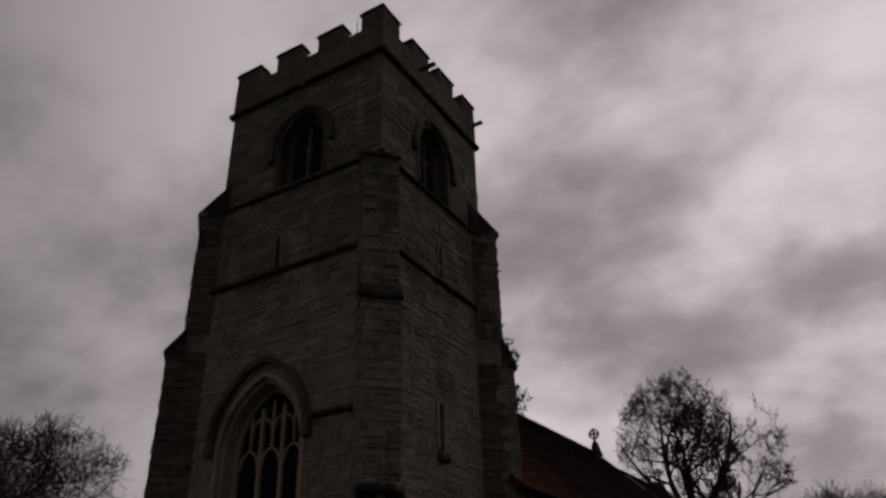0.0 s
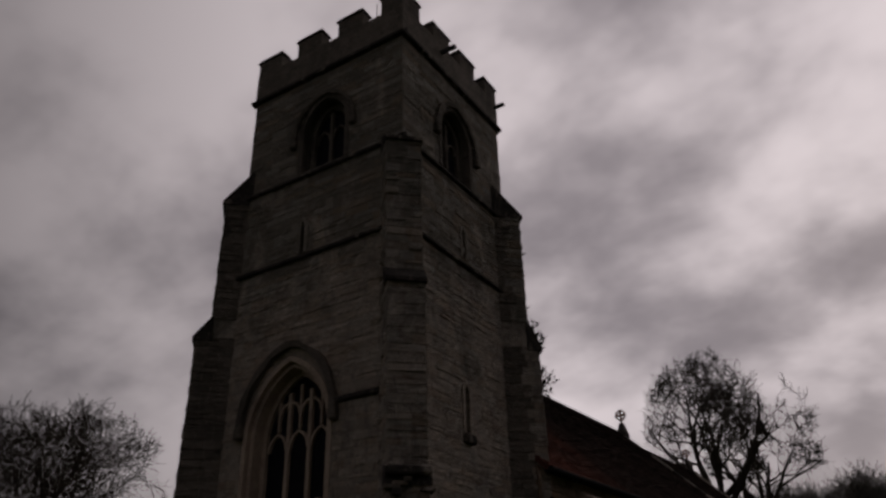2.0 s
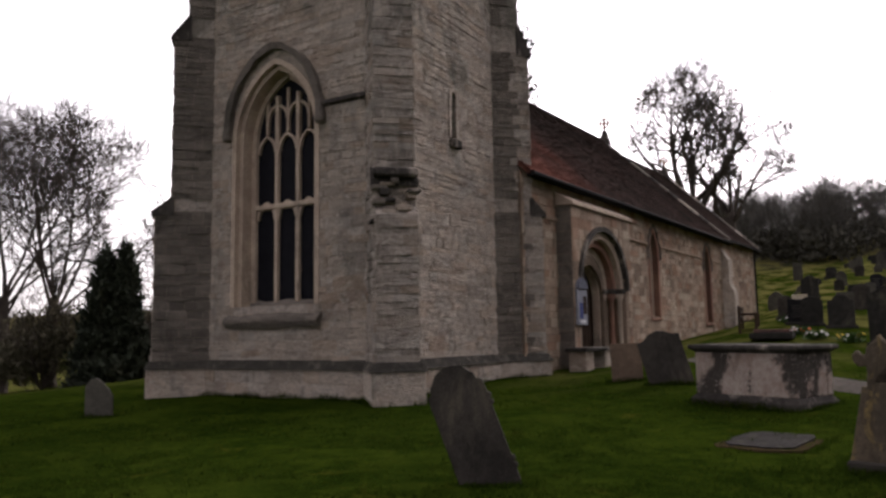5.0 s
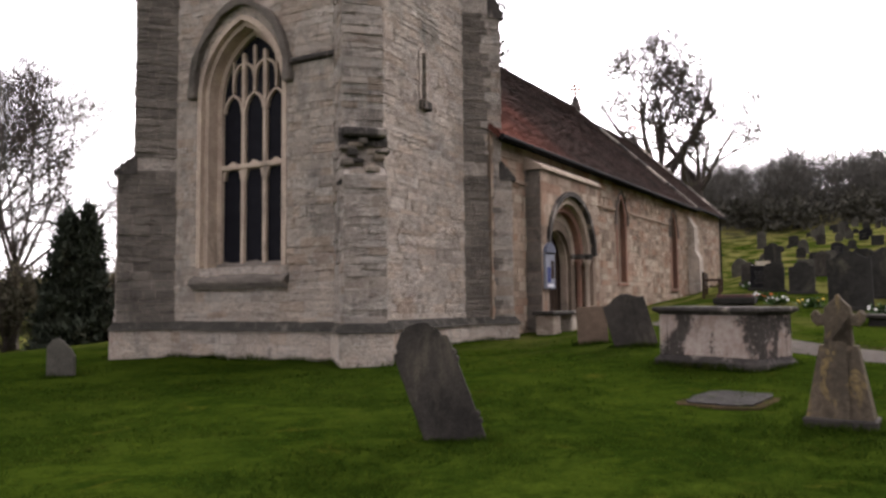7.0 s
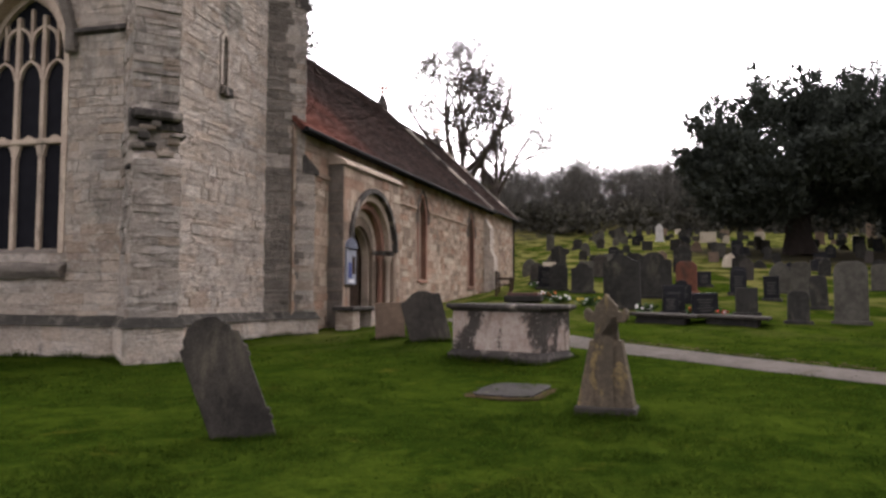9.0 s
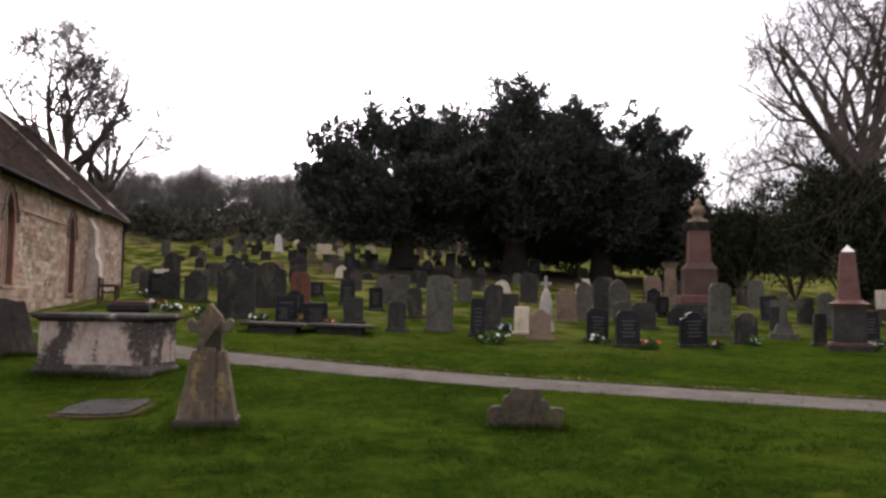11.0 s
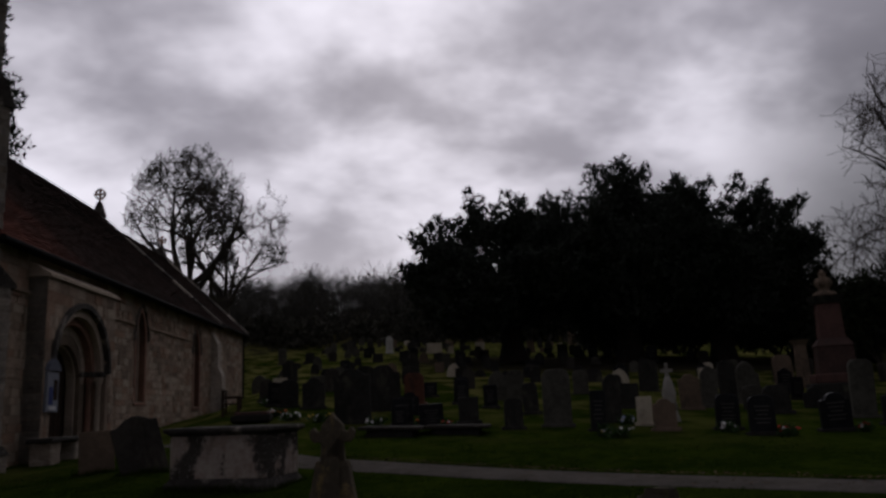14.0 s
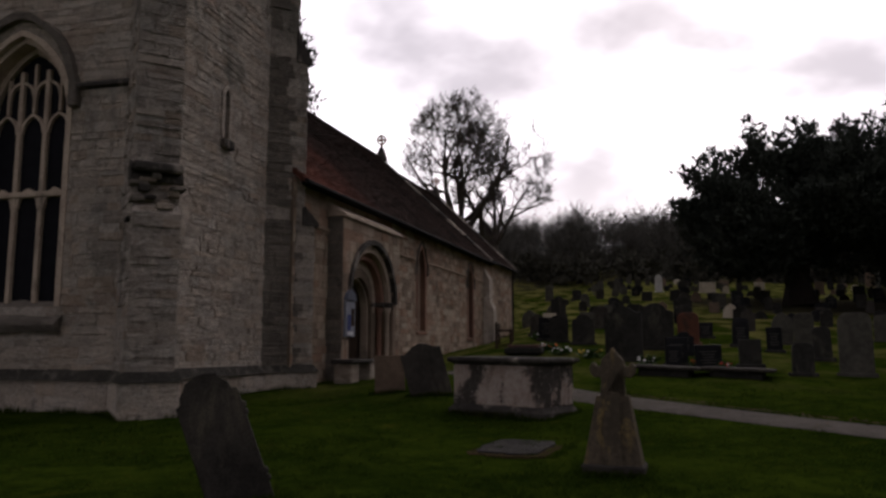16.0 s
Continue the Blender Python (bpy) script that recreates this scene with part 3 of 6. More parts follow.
def tracery_window(parent, m, cx, half, sill, spring, rise, lights, transom, deep, stone):
    """A traceried window set deep in its opening: jambs, mullions, cusped heads and dark leaded panes."""
    window = part("window", ring(bmesh.new(), cx, half - 0.14, sill, spring, rise - 0.14, 0.16, deep, deep + 0.2, m=m), stone, parent, "dressed stone tracery window frame")
    step = 2 * (half - 0.14) / lights
    x0 = cx - half + 0.14
    for i in range(1, lights):
        x = x0 + i * step
        reach = spring + math.sqrt(max(0.0, 1 - ((x - cx) / half) ** 2)) * rise * 0.72
        part("mullion", box(bmesh.new(), x - 0.055, x + 0.055, deep, deep + 0.16, sill, reach, 0.02, m), stone, window)
    tiers = [(spring - 0.25, lights, step, x0)]
    if transom:
        part("transom", box(bmesh.new(), x0, x0 + lights * step, deep - 0.02, deep + 0.18, transom - 0.07, transom + 0.05, 0.02, m), stone, window)
        tiers.append((transom - 0.30, lights, step, x0))
    for z, count, wide, start in tiers:
        for i in range(count):
            head = ring(bmesh.new(), start + (i + 0.5) * wide, wide / 2 - 0.085, z, z, wide * 0.56, 0.06, deep + 0.02, deep + 0.14, False, m)
            part("cusped_head", head, stone, window)
    if transom:
        for i in range(lights * 2 - 1):
            x = x0 + (i + 1) * step / 2
            low, high = spring + (0.20 if i % 2 == 0 else 0.0), spring + rise * (0.78 - 0.55 * ((x - cx) / half) ** 2)
            if i % 2 == 0 and high > low + 0.1:
                part("tracery_bar", box(bmesh.new(), x - 0.035, x + 0.035, deep + 0.02, deep + 0.14, low, high, 0.01, m), stone, window)
        for i in range(lights - 1):
            x = x0 + (i + 1) * step
            part("tracery_arch", ring(bmesh.new(), x, step / 2 - 0.05, spring + 0.35, spring + 0.55, step * 0.45, 0.06, deep + 0.02, deep + 0.14, False, m), stone, window)
    pane = bmesh.new()
    solid(pane, arch(cx, half, sill, spring, rise), 0.02, m @ Matrix.Translation((0, deep + 0.1, 0)))
    part("pane", pane, old_glass, window, "dark leaded glass")
    return window


def worn(bm, amount, seed):
    """Ragged edges on weathered stone."""
    rng = random.Random(seed)
    for v in bm.verts:
        v.co += Vector((rng.uniform(-1, 1), rng.uniform(-1, 1), rng.uniform(-1, 1))) * amount
    return bm


def hood(parent, m, cx, half, spring, rise, wide, out, stops=True):
    """The drip mould over an opening, with its end stops."""
    bm = ring(bmesh.new(), cx, half, spring, spring, rise, wide, -out, 0.05, False, m)
    worn(bm, 0.03, int(half * 100))
    mould = part("hood_mould", bm, stone_dull, parent, "weathered dark drip mould")
    if stops:
        for s in (-1, 1):
            x = cx + s * (half + wide * 0.5)
            part("stop", box(bmesh.new(), x - 0.11, x + 0.11, -out - 0.05, 0.05, spring - 0.26, spring + 0.02, 0.04, m), stone_dull, mould)
    return mould


def buttress(parent, m, stages, wide, name="buttress", material=None, dull=0):
    """stages: (reach, foot, shoulder top); each narrows by a sloped weathering. Reach runs towards -y."""
    outline = [(0.9, -0.5), (-stages[0][0], -0.5)]
    for i, (reach, foot, top) in enumerate(stages):
        inner = stages[i + 1][0] if i + 1 < len(stages) else -0.5
        outline += [(-reach, foot), (-inner, top)]
    outline += [(0.9, stages[-1][2])]
    bm = bmesh.new()
    solid(bm, outline, wide, Matrix.Rotation(radians(90), 4, "Z") @ Matrix.Translation((0, -wide / 2, 0)))
    bmesh.ops.transform(bm, matrix=m, verts=bm.verts)
    body = part(name, bm, material or stone_joint, parent, "diagonal corner buttress of worn rubble")
    rng = random.Random(int(wide * 1000) + len(stages))
    meshes = [stone_mesh("stone", rng, stone_buttress) for _ in range(6)]
    # Dull dark blocks for the side that dull picks out.
    mossy = [stone_mesh("stone", rng, stone_dull) for _ in range(6)]
    low = -0.2
    for reach, foot, top in stages:
        def clear(u, z):
            return False
        front = list(courses(rng, -wide / 2, wide / 2, low, foot, clear, (0.10, 0.27), (0.22, 0.55)))
        lay(rng, body, front, m @ Matrix.Translation((0, -reach, 0)), 0, meshes, meshes, proud=(0.4, 2.8))
        for s in (-1, 1):
            side = list(courses(rng, -reach - 0.0, 0.45, low, foot, clear, (0.10, 0.27), (0.25, 0.6)))
            turn = m @ Matrix.Translation((s * wide / 2, 0, 0)) @ Matrix.Rotation(radians(90), 4, "Z")
            quoins = [b for b in side if b[0] - b[2] / 2 < -reach + 0.06]
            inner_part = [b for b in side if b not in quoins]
            # The picked side is laid darker; its quoins only when dull is 1.
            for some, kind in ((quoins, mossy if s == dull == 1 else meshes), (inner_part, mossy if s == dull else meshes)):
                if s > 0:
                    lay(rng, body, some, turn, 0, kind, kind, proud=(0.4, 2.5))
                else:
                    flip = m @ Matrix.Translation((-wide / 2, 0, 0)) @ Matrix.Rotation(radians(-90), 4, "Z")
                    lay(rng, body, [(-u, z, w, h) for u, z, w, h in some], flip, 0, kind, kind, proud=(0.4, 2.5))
        if top - foot < 0.21:
            low = top
            continue
        cap = bmesh.new()
        inner = next((r for r, f, t in stages if f > foot), -0.5)
        slope = [(-reach - 0.10, foot - 0.12), (-reach - 0.10, foot - 0.02), (-inner, top + 0.05), (-inner + 0.06, top + 0.02), (-inner + 0.06, foot - 0.10)]
        solid(cap, slope, wide + 0.10, Matrix.Rotation(radians(90), 4, "Z") @ Matrix.Translation((0, -wide / 2 - 0.05, 0)))
        bmesh.ops.transform(cap, matrix=m, verts=cap.verts)
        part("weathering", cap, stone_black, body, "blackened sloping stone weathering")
        low = top
    foot = bmesh.new()
    box(foot, -wide / 2 - 0.10, wide / 2 + 0.10, -stages[0][0] - 0.12, 0.6, -0.5, 1.0, 0.02, m)
    part("plinth", foot, stone_tower, body)
    lip = bmesh.new()
    frustum(lip, wide + 0.30, 1.4 + stages[0][0], 0.98, wide + 0.04, 1.2 + stages[0][0], 1.17, m @ Matrix.Translation((0, 0.54 - stages[0][0] / 2, 0)))
    part("plinth_moulding", lip, stone_soot, body, "dark mossy plinth moulding")
    return body


def build_tower():
    tower = thing("church_tower", pose(-9.47, 12.63, 0, 0, 0, 1.06), "weathered pale stone church tower with battlements and diagonal buttresses", "church tower")
    rng = random.Random(11)
    pieces = [stone_mesh("stone", rng, stone_tower_piece) for _ in range(8)]
    joined = [stone_mesh("stone", rng, stone_tower_many) for _ in range(8)]
    slit_w, slit_s = (-3.1, 0.07, 10.98, 11.75, 0.14), (2.8, 0.07, 11.05, 11.8, 0.14)
    slit_low = (2.65, 0.10, 6.35, 7.35, 0.16)
    west, south = Matrix.Identity(4), Matrix.Translation((TW1, 0, 0)) @ quarter(1)
    # lower and middle stages
    holes_w, holes_s = [arch(*WINDOW), arch(*slit_w)], [arch(*slit_low), arch(*slit_s)]
    bm = solid(bmesh.new(), [(TW0, -0.6), (TW1, -0.6), (TW1, STR2), (TW0, STR2)], 0.8, west, holes_w)
    wall_w = part("west_wall", bm, stone_joint, tower)
    bm = solid(bmesh.new(), [(0.8, -0.6), (TD, -0.6), (TD, STR2), (0.8, STR2)], 0.8, south, holes_s)
    wall_s = part("south_wall", bm, stone_joint, tower)
    part("north_wall", box(bmesh.new(), TW0, TW0 + 0.8, 0.8, TD, -0.6, STR2), stone_tower, tower)
    part("east_wall", box(bmesh.new(), TW0 + 0.8, TW1 - 0.8, TD - 0.8, TD, -0.6, STR2), stone_tower, tower)
    part("bell_floor", box(bmesh.new(), TW0 + 0.4, TW1 - 0.4, 0.4, TD - 0.4, STR2, STR2 + 0.12), oak, tower)
    # bell stage, drawn in a little
    i0, i1, j0, j1 = TW0 + 0.42, TW1 - 0.02, 0.04, TD + 0.02
    bm = solid(bmesh.new(), [(i0, STR2), (i1, STR2), (i1, PAR), (i0, PAR)], 0.7, Matrix.Translation((0, j0, 0)), [arch(*BELFRY_W)])
    bell_w = part("bell_stage_west", bm, stone_joint, tower)
    bm = solid(bmesh.new(), [(j0 + 0.7, STR2), (j1, STR2), (j1, PAR), (j0 + 0.7, PAR)], 0.7, Matrix.Translation((i1, 0, 0)) @ quarter(1), [arch(*BELFRY_S)])
    bell_s = part("bell_stage_south", bm, stone_joint, tower)
    part("bell_stage_north", box(bmesh.new(), i0, i0 + 0.7, j0 + 0.7, j1, STR2, PAR), stone_tower, tower)
    part("bell_stage_east", box(bmesh.new(), i0 + 0.7, i1 - 0.7, j1 - 0.7, j1, STR2, PAR), stone_tower, tower)
    part("tower_roof", box(bmesh.new(), i0 + 0.2, i1 - 0.2, j0 + 0.2, j1 - 0.2, PAR, PAR + 0.3), lead, tower)

    # stone courses on the two faces in view
    def shut_w(u, z):
        return inside_arch(u, z, *WINDOW, pad=0.10) or inside_arch(u, z, *slit_w, pad=0.05)

    def shut_s(u, z):
        return inside_arch(u, z, *slit_low, pad=0.08) or inside_arch(u, z, *slit_s, pad=0.05)

    lay(rng, wall_w, courses(rng, TW0, TW1 - 0.02, 1.12, STR2, shut_w), west, 240, pieces, joined)
    lay(rng, wall_s, courses(rng, 0.02, TD, 1.12, STR2, shut_s), south, 230, pieces, joined)
    lay(rng, bell_w, courses(rng, i0, i1, STR2, PAR, lambda u, z: inside_arch(u, z, *BELFRY_W, pad=0.1)), Matrix.Translation((0, j0, 0)), 0, pieces, joined)
    lay(rng, bell_s, courses(rng, j0, j1, STR2, PAR, lambda u, z: inside_arch(u, z, *BELFRY_S, pad=0.1)), Matrix.Translation((i1, 0, 0)) @ quarter(1), 0, pieces, joined)

    # plinth and string courses, each run a part
    part("plinth", box(bmesh.new(), TW0 - 0.1, TW1 + 0.10, -0.10, TD, -0.6, 1.0, 0.02), stone_tower, tower)
    lay(rng, wall_w, courses(rng, TW0 + 0.4, TW1 - 0.3, 0.05, 0.98, lambda u, z: False, (0.24, 0.36), (0.4, 1.0)), Matrix.Translation((0, -0.10, 0)), 60, pieces, joined)
    lay(rng, wall_s, courses(rng, 0.3, TD - 0.4, 0.05, 0.98, lambda u, z: False, (0.24, 0.36), (0.4, 1.0)), Matrix.Translation((0.10, 0, 0)) @ south, 50, pieces, joined)
    lip = bmesh.new()
    frustum(lip, TW1 - TW0 + 0.34, TD + 0.34, 0.97, TW1 - TW0 + 0.04, TD + 0.04, 1.18, Matrix.Translation(((TW0 + TW1) / 2, TD / 2, 0)))
    part("plinth_moulding", lip, stone_soot, tower, "dark mossy sloping plinth moulding")

    def string(z, x0, x1, y0, y1, out=0.11, tall=0.17):
        for name, m, a, b in (("west", Matrix.Translation((0, y0, 0)), x0 - out, x1 + out), ("south", Matrix.Translation((x1, 0, 0)) @ quarter(1), y0, y1 + out)):
            bm = bmesh.new()
            profile = [(-out, z - tall * 0.5), (-out, z - tall * 0.1), (0.04, z + tall * 0.6), (0.04, z - tall * 0.75)]
            solid(bm, profile, b - a, m @ Matrix.Translation((b, 0, 0)) @ Matrix.Rotation(radians(90), 4, "Z"))
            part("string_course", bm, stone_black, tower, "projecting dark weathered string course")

    string(STR1, TW0 + 0.5, TW1, 0, TD)
    string(STR2, TW0 + 0.2, TW1, 0, TD)
    string(PAR, i0, i1, j0, j1, 0.13, 0.22)
    # the short string beside the great window
    bm = solid(bmesh.new(), [(-0.13, 6.80), (-0.13, 6.87), (0.04, 6.97), (0.04, 6.75)], 1.35, Matrix.Translation((-0.35, 0, 0)) @ Matrix.Rotation(radians(90), 4, "Z"))
    part("string_course", bm, stone_black, tower)

    # parapet with merlons
    k0, k1, l0, l1, t = i0 - 0.04, i1 + 0.04, j0 - 0.04, j1 + 0.04, 0.36
    for name, b in (("west", (k0, k1, l0, l0 + t)), ("south", (k1 - t, k1, l0 + t, l1)), ("north", (k0, k0 + t, l0 + t, l1)), ("east", (k0 + t, k1 - t, l1 - t, l1))):
        wall = part("parapet", box(bmesh.new(), *b, PAR + 0.02, SILL), stone_dull, tower)
        for a, c in ((0.0, 0.17), (0.29, 0.46), (0.575, 0.74), (0.86, 1.0)):
            bm = bmesh.new()
            x0, x1, y0, y1 = b
            if name in ("west", "east"):
                if name == "east" and (a == 0 or c == 1):
                    continue
                x0, x1 = x0 + (x1 - x0) * a, x0 + (x1 - x0) * c
            else:
                if a == 0:
                    y0, y1 = l0 + t, l0 + 0.86
                else:
                    y0, y1 = l0 + (l1 - l0) * a, l0 + (l1 - l0) * c
            top = TOP + rng.uniform(-0.03, 0.03)
            box(bm, x0, x1, y0, y1, SILL, top - 0.12, 0.02)
            merlon = part("merlon", bm, stone_dull, wall)
            cap = bmesh.new()
            frustum(cap, x1 - x0 + 0.10, y1 - y0 + 0.10, top - 0.12, x1 - x0 - 0.04, y1 - y0 - 0.04, top + 0.03, Matrix.Translation(((x0 + x1) / 2, (y0 + y1) / 2, 0)))
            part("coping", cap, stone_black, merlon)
    # spout under the south parapet
    part("spout", box(bmesh.new(), i1, i1 + 0.55, 1.9, 2.06, PAR + 0.62, PAR + 0.74, 0.03), lead, tower, "lead rainwater spout")
    part("spout", box(bmesh.new(), i1, i1 + 0.40, j1 - 0.16, j1, PAR + 0.72, PAR + 0.82, 0.03), lead, tower, "lead rainwater spout")
    part("lightning_rod", box(bmesh.new(), -1.05, -1.03, 0.25, 0.27, SILL, TOP + 0.15, 0, pose(0, 0, 0, 0, 0, 0)), lead, tower)

    # buttresses on the corners
    stages = [(0.88, 4.75, 5.05), (0.52, 9.15, 9.65), (0.20, 13.25, 14.3)]
    s2 = 45
    buttress(tower, pose(TW1, 0, 0, 0, 0, s2), [(0.86, 4.05, 4.25), (0.64, 4.76, 5.0), (0.5, 9.15, 9.45), (0.24, 13.15, 13.55)], 0.84)
    part("overhang", box(bmesh.new(), -0.46, 0.44, -0.92, -0.3, 4.80, 4.98, 0.04, pose(TW1, 0, 0, 0, 0, s2)), stone_black, tower, "eroded overhanging ledge of the buttress")
    for i in range(16):
        u, z, w, h = rng.uniform(-0.40, 0.36), 3.75 + 0.062 * i, rng.uniform(0.14, 0.34), rng.uniform(0.05, 0.13)
        block = box(bmesh.new(), u - w / 2, u + w / 2, -0.80 - rng.uniform(0.0, 0.09), -0.5, z, z + h, 0.015, pose(TW1, 0, 0, 0, 0, s2))
        part("eroded_block", block, rng.choice((stone_black, stone_buttress, stone_buttress, stone_dull)), tower)
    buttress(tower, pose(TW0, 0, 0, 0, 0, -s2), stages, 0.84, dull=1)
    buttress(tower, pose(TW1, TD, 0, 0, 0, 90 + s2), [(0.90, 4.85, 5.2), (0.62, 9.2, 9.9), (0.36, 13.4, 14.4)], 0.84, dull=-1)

    # openings
    cx, half, sill, spring, rise = WINDOW
    ring_bm = ring(bmesh.new(), cx, half - 0.02, sill, spring, rise - 0.02, 0.13, -0.03, 0.12)
    part("window_surround", ring_bm, stone_dressed, tower, "buff dressed stone window surround")
    ring_bm = ring(bmesh.new(), cx, half - 0.13, sill, spring, rise - 0.13, 0.13, 0.10, 0.40)
    part("inner_order", ring_bm, stone_dressed, tower, "moulded inner order of the window")
    tracery_window(tower, west, cx, half - 0.12, sill + 0.1, spring, rise - 0.12, 3, 4.78, 0.40, stone_dressed)
    hood(tower, west, cx, half + 0.12, spring + 0.30, rise + 0.02, 0.16, 0.15)
    bm = solid(bmesh.new(), [(-0.10, sill - 0.50), (-0.20, sill - 0.36), (-0.18, sill - 0.28), (0.62, sill + 0.22), (0.62, sill - 0.5)], 2 * half + 0.36, Matrix.Translation((cx + half + 0.18, 0, 0)) @ Matrix.Rotation(radians(90), 4, "Z"))
    bmesh.ops.subdivide_edges(bm, edges=[e for e in bm.edges if e.calc_length() > 1.5], cuts=11, use_grid_fill=True)
    part("window_sill", worn(bm, 0.025, 4), stone_dull, tower, "mossy weathered sloping window sill")
    for m, w in ((Matrix.Translation((0, j0, 0)), BELFRY_W), (Matrix.Translation((i1, 0, 0)) @ quarter(1), BELFRY_S)):
        c, h, s, sp, r = w
        part("window_surround", ring(bmesh.new(), c, h - 0.03, s, sp, r - 0.03, 0.14, -0.03, 0.2, m=m), stone_dull, tower)
        tracery_window(tower, m, c, h - 0.08, s, sp, r - 0.08, 2, 0, 0.28, stone_dull)
        hood(tower, m, c, h + 0.22, sp - 0.15, r + 0.25, 0.12, 0.12)
    for m, w in ((west, slit_w), (south, slit_s), (south, slit_low)):
        c, h, s, sp, r = w
        part("slit_surround", ring(bmesh.new(), c, h, s, sp, r, 0.12, -0.045, 0.3, m=m), stone_tower, tower)
        pane = bmesh.new()
        solid(pane, arch(c, h + 0.02, s, sp, r), 0.02, m @ Matrix.Translation((0, 0.3, 0)))
        part("pane", pane, old_glass, tower, "dark slit opening")
    part("slit_sill", box(bmesh.new(), 2.45, 2.85, -0.16, 0.1, 6.10, 6.32, 0.03, south), stone_black, tower)
    return tower


build_tower()


# ---- the nave and chancel ----
NAVE = pose(-8.965, 17.80, 0, 0, 0, -2.0)
EAST = quarter(1)


def tiles(parent, m, length, slope, rng):
    """Lapped clay tiles: m's x runs along the eaves, y up the slope."""
    verts, faces, row = [], [], 0.2
    for j in range(int(slope / row)):
        x = -rng.uniform(0.0, 0.14)
        while x < length:
            w, k = rng.uniform(0.24, 0.30), len(verts)
            a, b, y0, y1 = max(0.0, x), min(length, x + w - 0.006), j * row, j * row + row + 0.04
            lift, tail = rng.uniform(0.028, 0.05), rng.uniform(-0.008, 0.008)
            verts += [m @ Vector(p) for p in ((a, y0 + tail, 0.0), (b, y0 + tail, 0.0), (a, y0 + tail, lift), (b, y0 + tail, lift), (b, y1, 0.008), (a, y1, 0.008))]
            faces += [(k, k + 1, k + 3, k + 2), (k + 2, k + 3, k + 4, k + 5)]
            x += w
    raw("tiling", verts, faces, roof_tile, parent, "lapped red-brown and dark clay tiles", "stuff")


def roof_side(parent, x_eave, z_eave, x_ridge, z_ridge, y0, y1, rng, tiled):
    run = Vector((x_ridge - x_eave, 0, z_ridge - z_eave))
    up = run.normalized()
    out = Vector((0, 1, 0)).cross(up)
    if out.z < 0:
        out = -out
    bm = bmesh.new()
    corners = [Vector((x_eave, y0, z_eave)), Vector((x_eave, y1, z_eave)), Vector((x_ridge, y1, z_ridge)), Vector((x_ridge, y0, z_ridge))]
    top = [bm.verts.new(c) for c in corners]
    low = [bm.verts.new(c - out * 0.12) for c in corners]
    bm.faces.new(top)
    bm.faces.new(low[::-1])
    for i in range(4):
        bm.faces.new((top[i], top[(i + 1) % 4], low[(i + 1) % 4], low[i]))
    roof = part("roof", bm, roof_tile, parent, "steep clay tile roof, red near the tower and mossy dark beyond")
    if tiled:
        m = Matrix.Translation(corners[0]) @ Matrix(((0, up.x, out.x, 0), (1, up.y, out.y, 0), (0, up.z, out.z, 0), (0, 0, 0, 1)))
        tiles(roof, m, y1 - y0, run.length, rng)
    return roof


def coping_run(parent, y, x_eave, z_eave, x_ridge, z_ridge, rng, wide=0.36):
    """Gable coping stones from the eaves to the apex, each a part."""
    n = 13
    length = math.hypot(x_ridge - x_eave, z_ridge - z_eave)
    tilt = math.degrees(math.atan2(z_ridge - z_eave, x_ridge - x_eave))
    for i in range(n):
        f = (i + 0.5) / n
        m = pose(x_eave + (x_ridge - x_eave) * f, y, z_eave + (z_ridge - z_eave) * f, 0, -tilt, 0)
        bm = box(bmesh.new(), -length / n / 2 + 0.01, length / n / 2 - 0.01, -wide / 2, wide / 2, 0.0, 0.16 + rng.uniform(-0.04, 0.06), 0.025, m)
        part("coping_stone", bm, rng.choice((stone_black, stone_dull, stone_dull, stone_tower)), parent)


def wheel_cross(parent, m, size, label):
    base = part("cross_base", frustum(bmesh.new(), size * 1.3, 0.34, -0.3, size * 0.4, 0.22, size * 0.9, m), stone_black, parent)
    bm = bmesh.new()
    c = size * 1.75
    box(bm, -0.05, 0.05, -0.05, 0.05, size * 0.8, c + size * 0.62, 0.01)
    box(bm, -size * 0.6, size * 0.6, -0.045, 0.045, c - 0.05, c + 0.05, 0.01)
    n = 20
    rows = []
    for i in range(n):
        a = 2 * math.pi * i / n
        rows.append([bm.verts.new((r * math.cos(a), y, c + r * math.sin(a))) for r, y in ((size * 0.42, -0.05), (size * 0.56, -0.05), (size * 0.56, 0.05), (size * 0.42, 0.05))])
    for i in range(n):
        p, q = rows[i], rows[(i + 1) % n]
        for j in range(4):
            bm.faces.new((p[j], p[(j + 1) % 4], q[(j + 1) % 4], q[j]))
    bmesh.ops.transform(bm, matrix=m, verts=bm.verts)
    part("cross", bm, stone_red, parent, label)


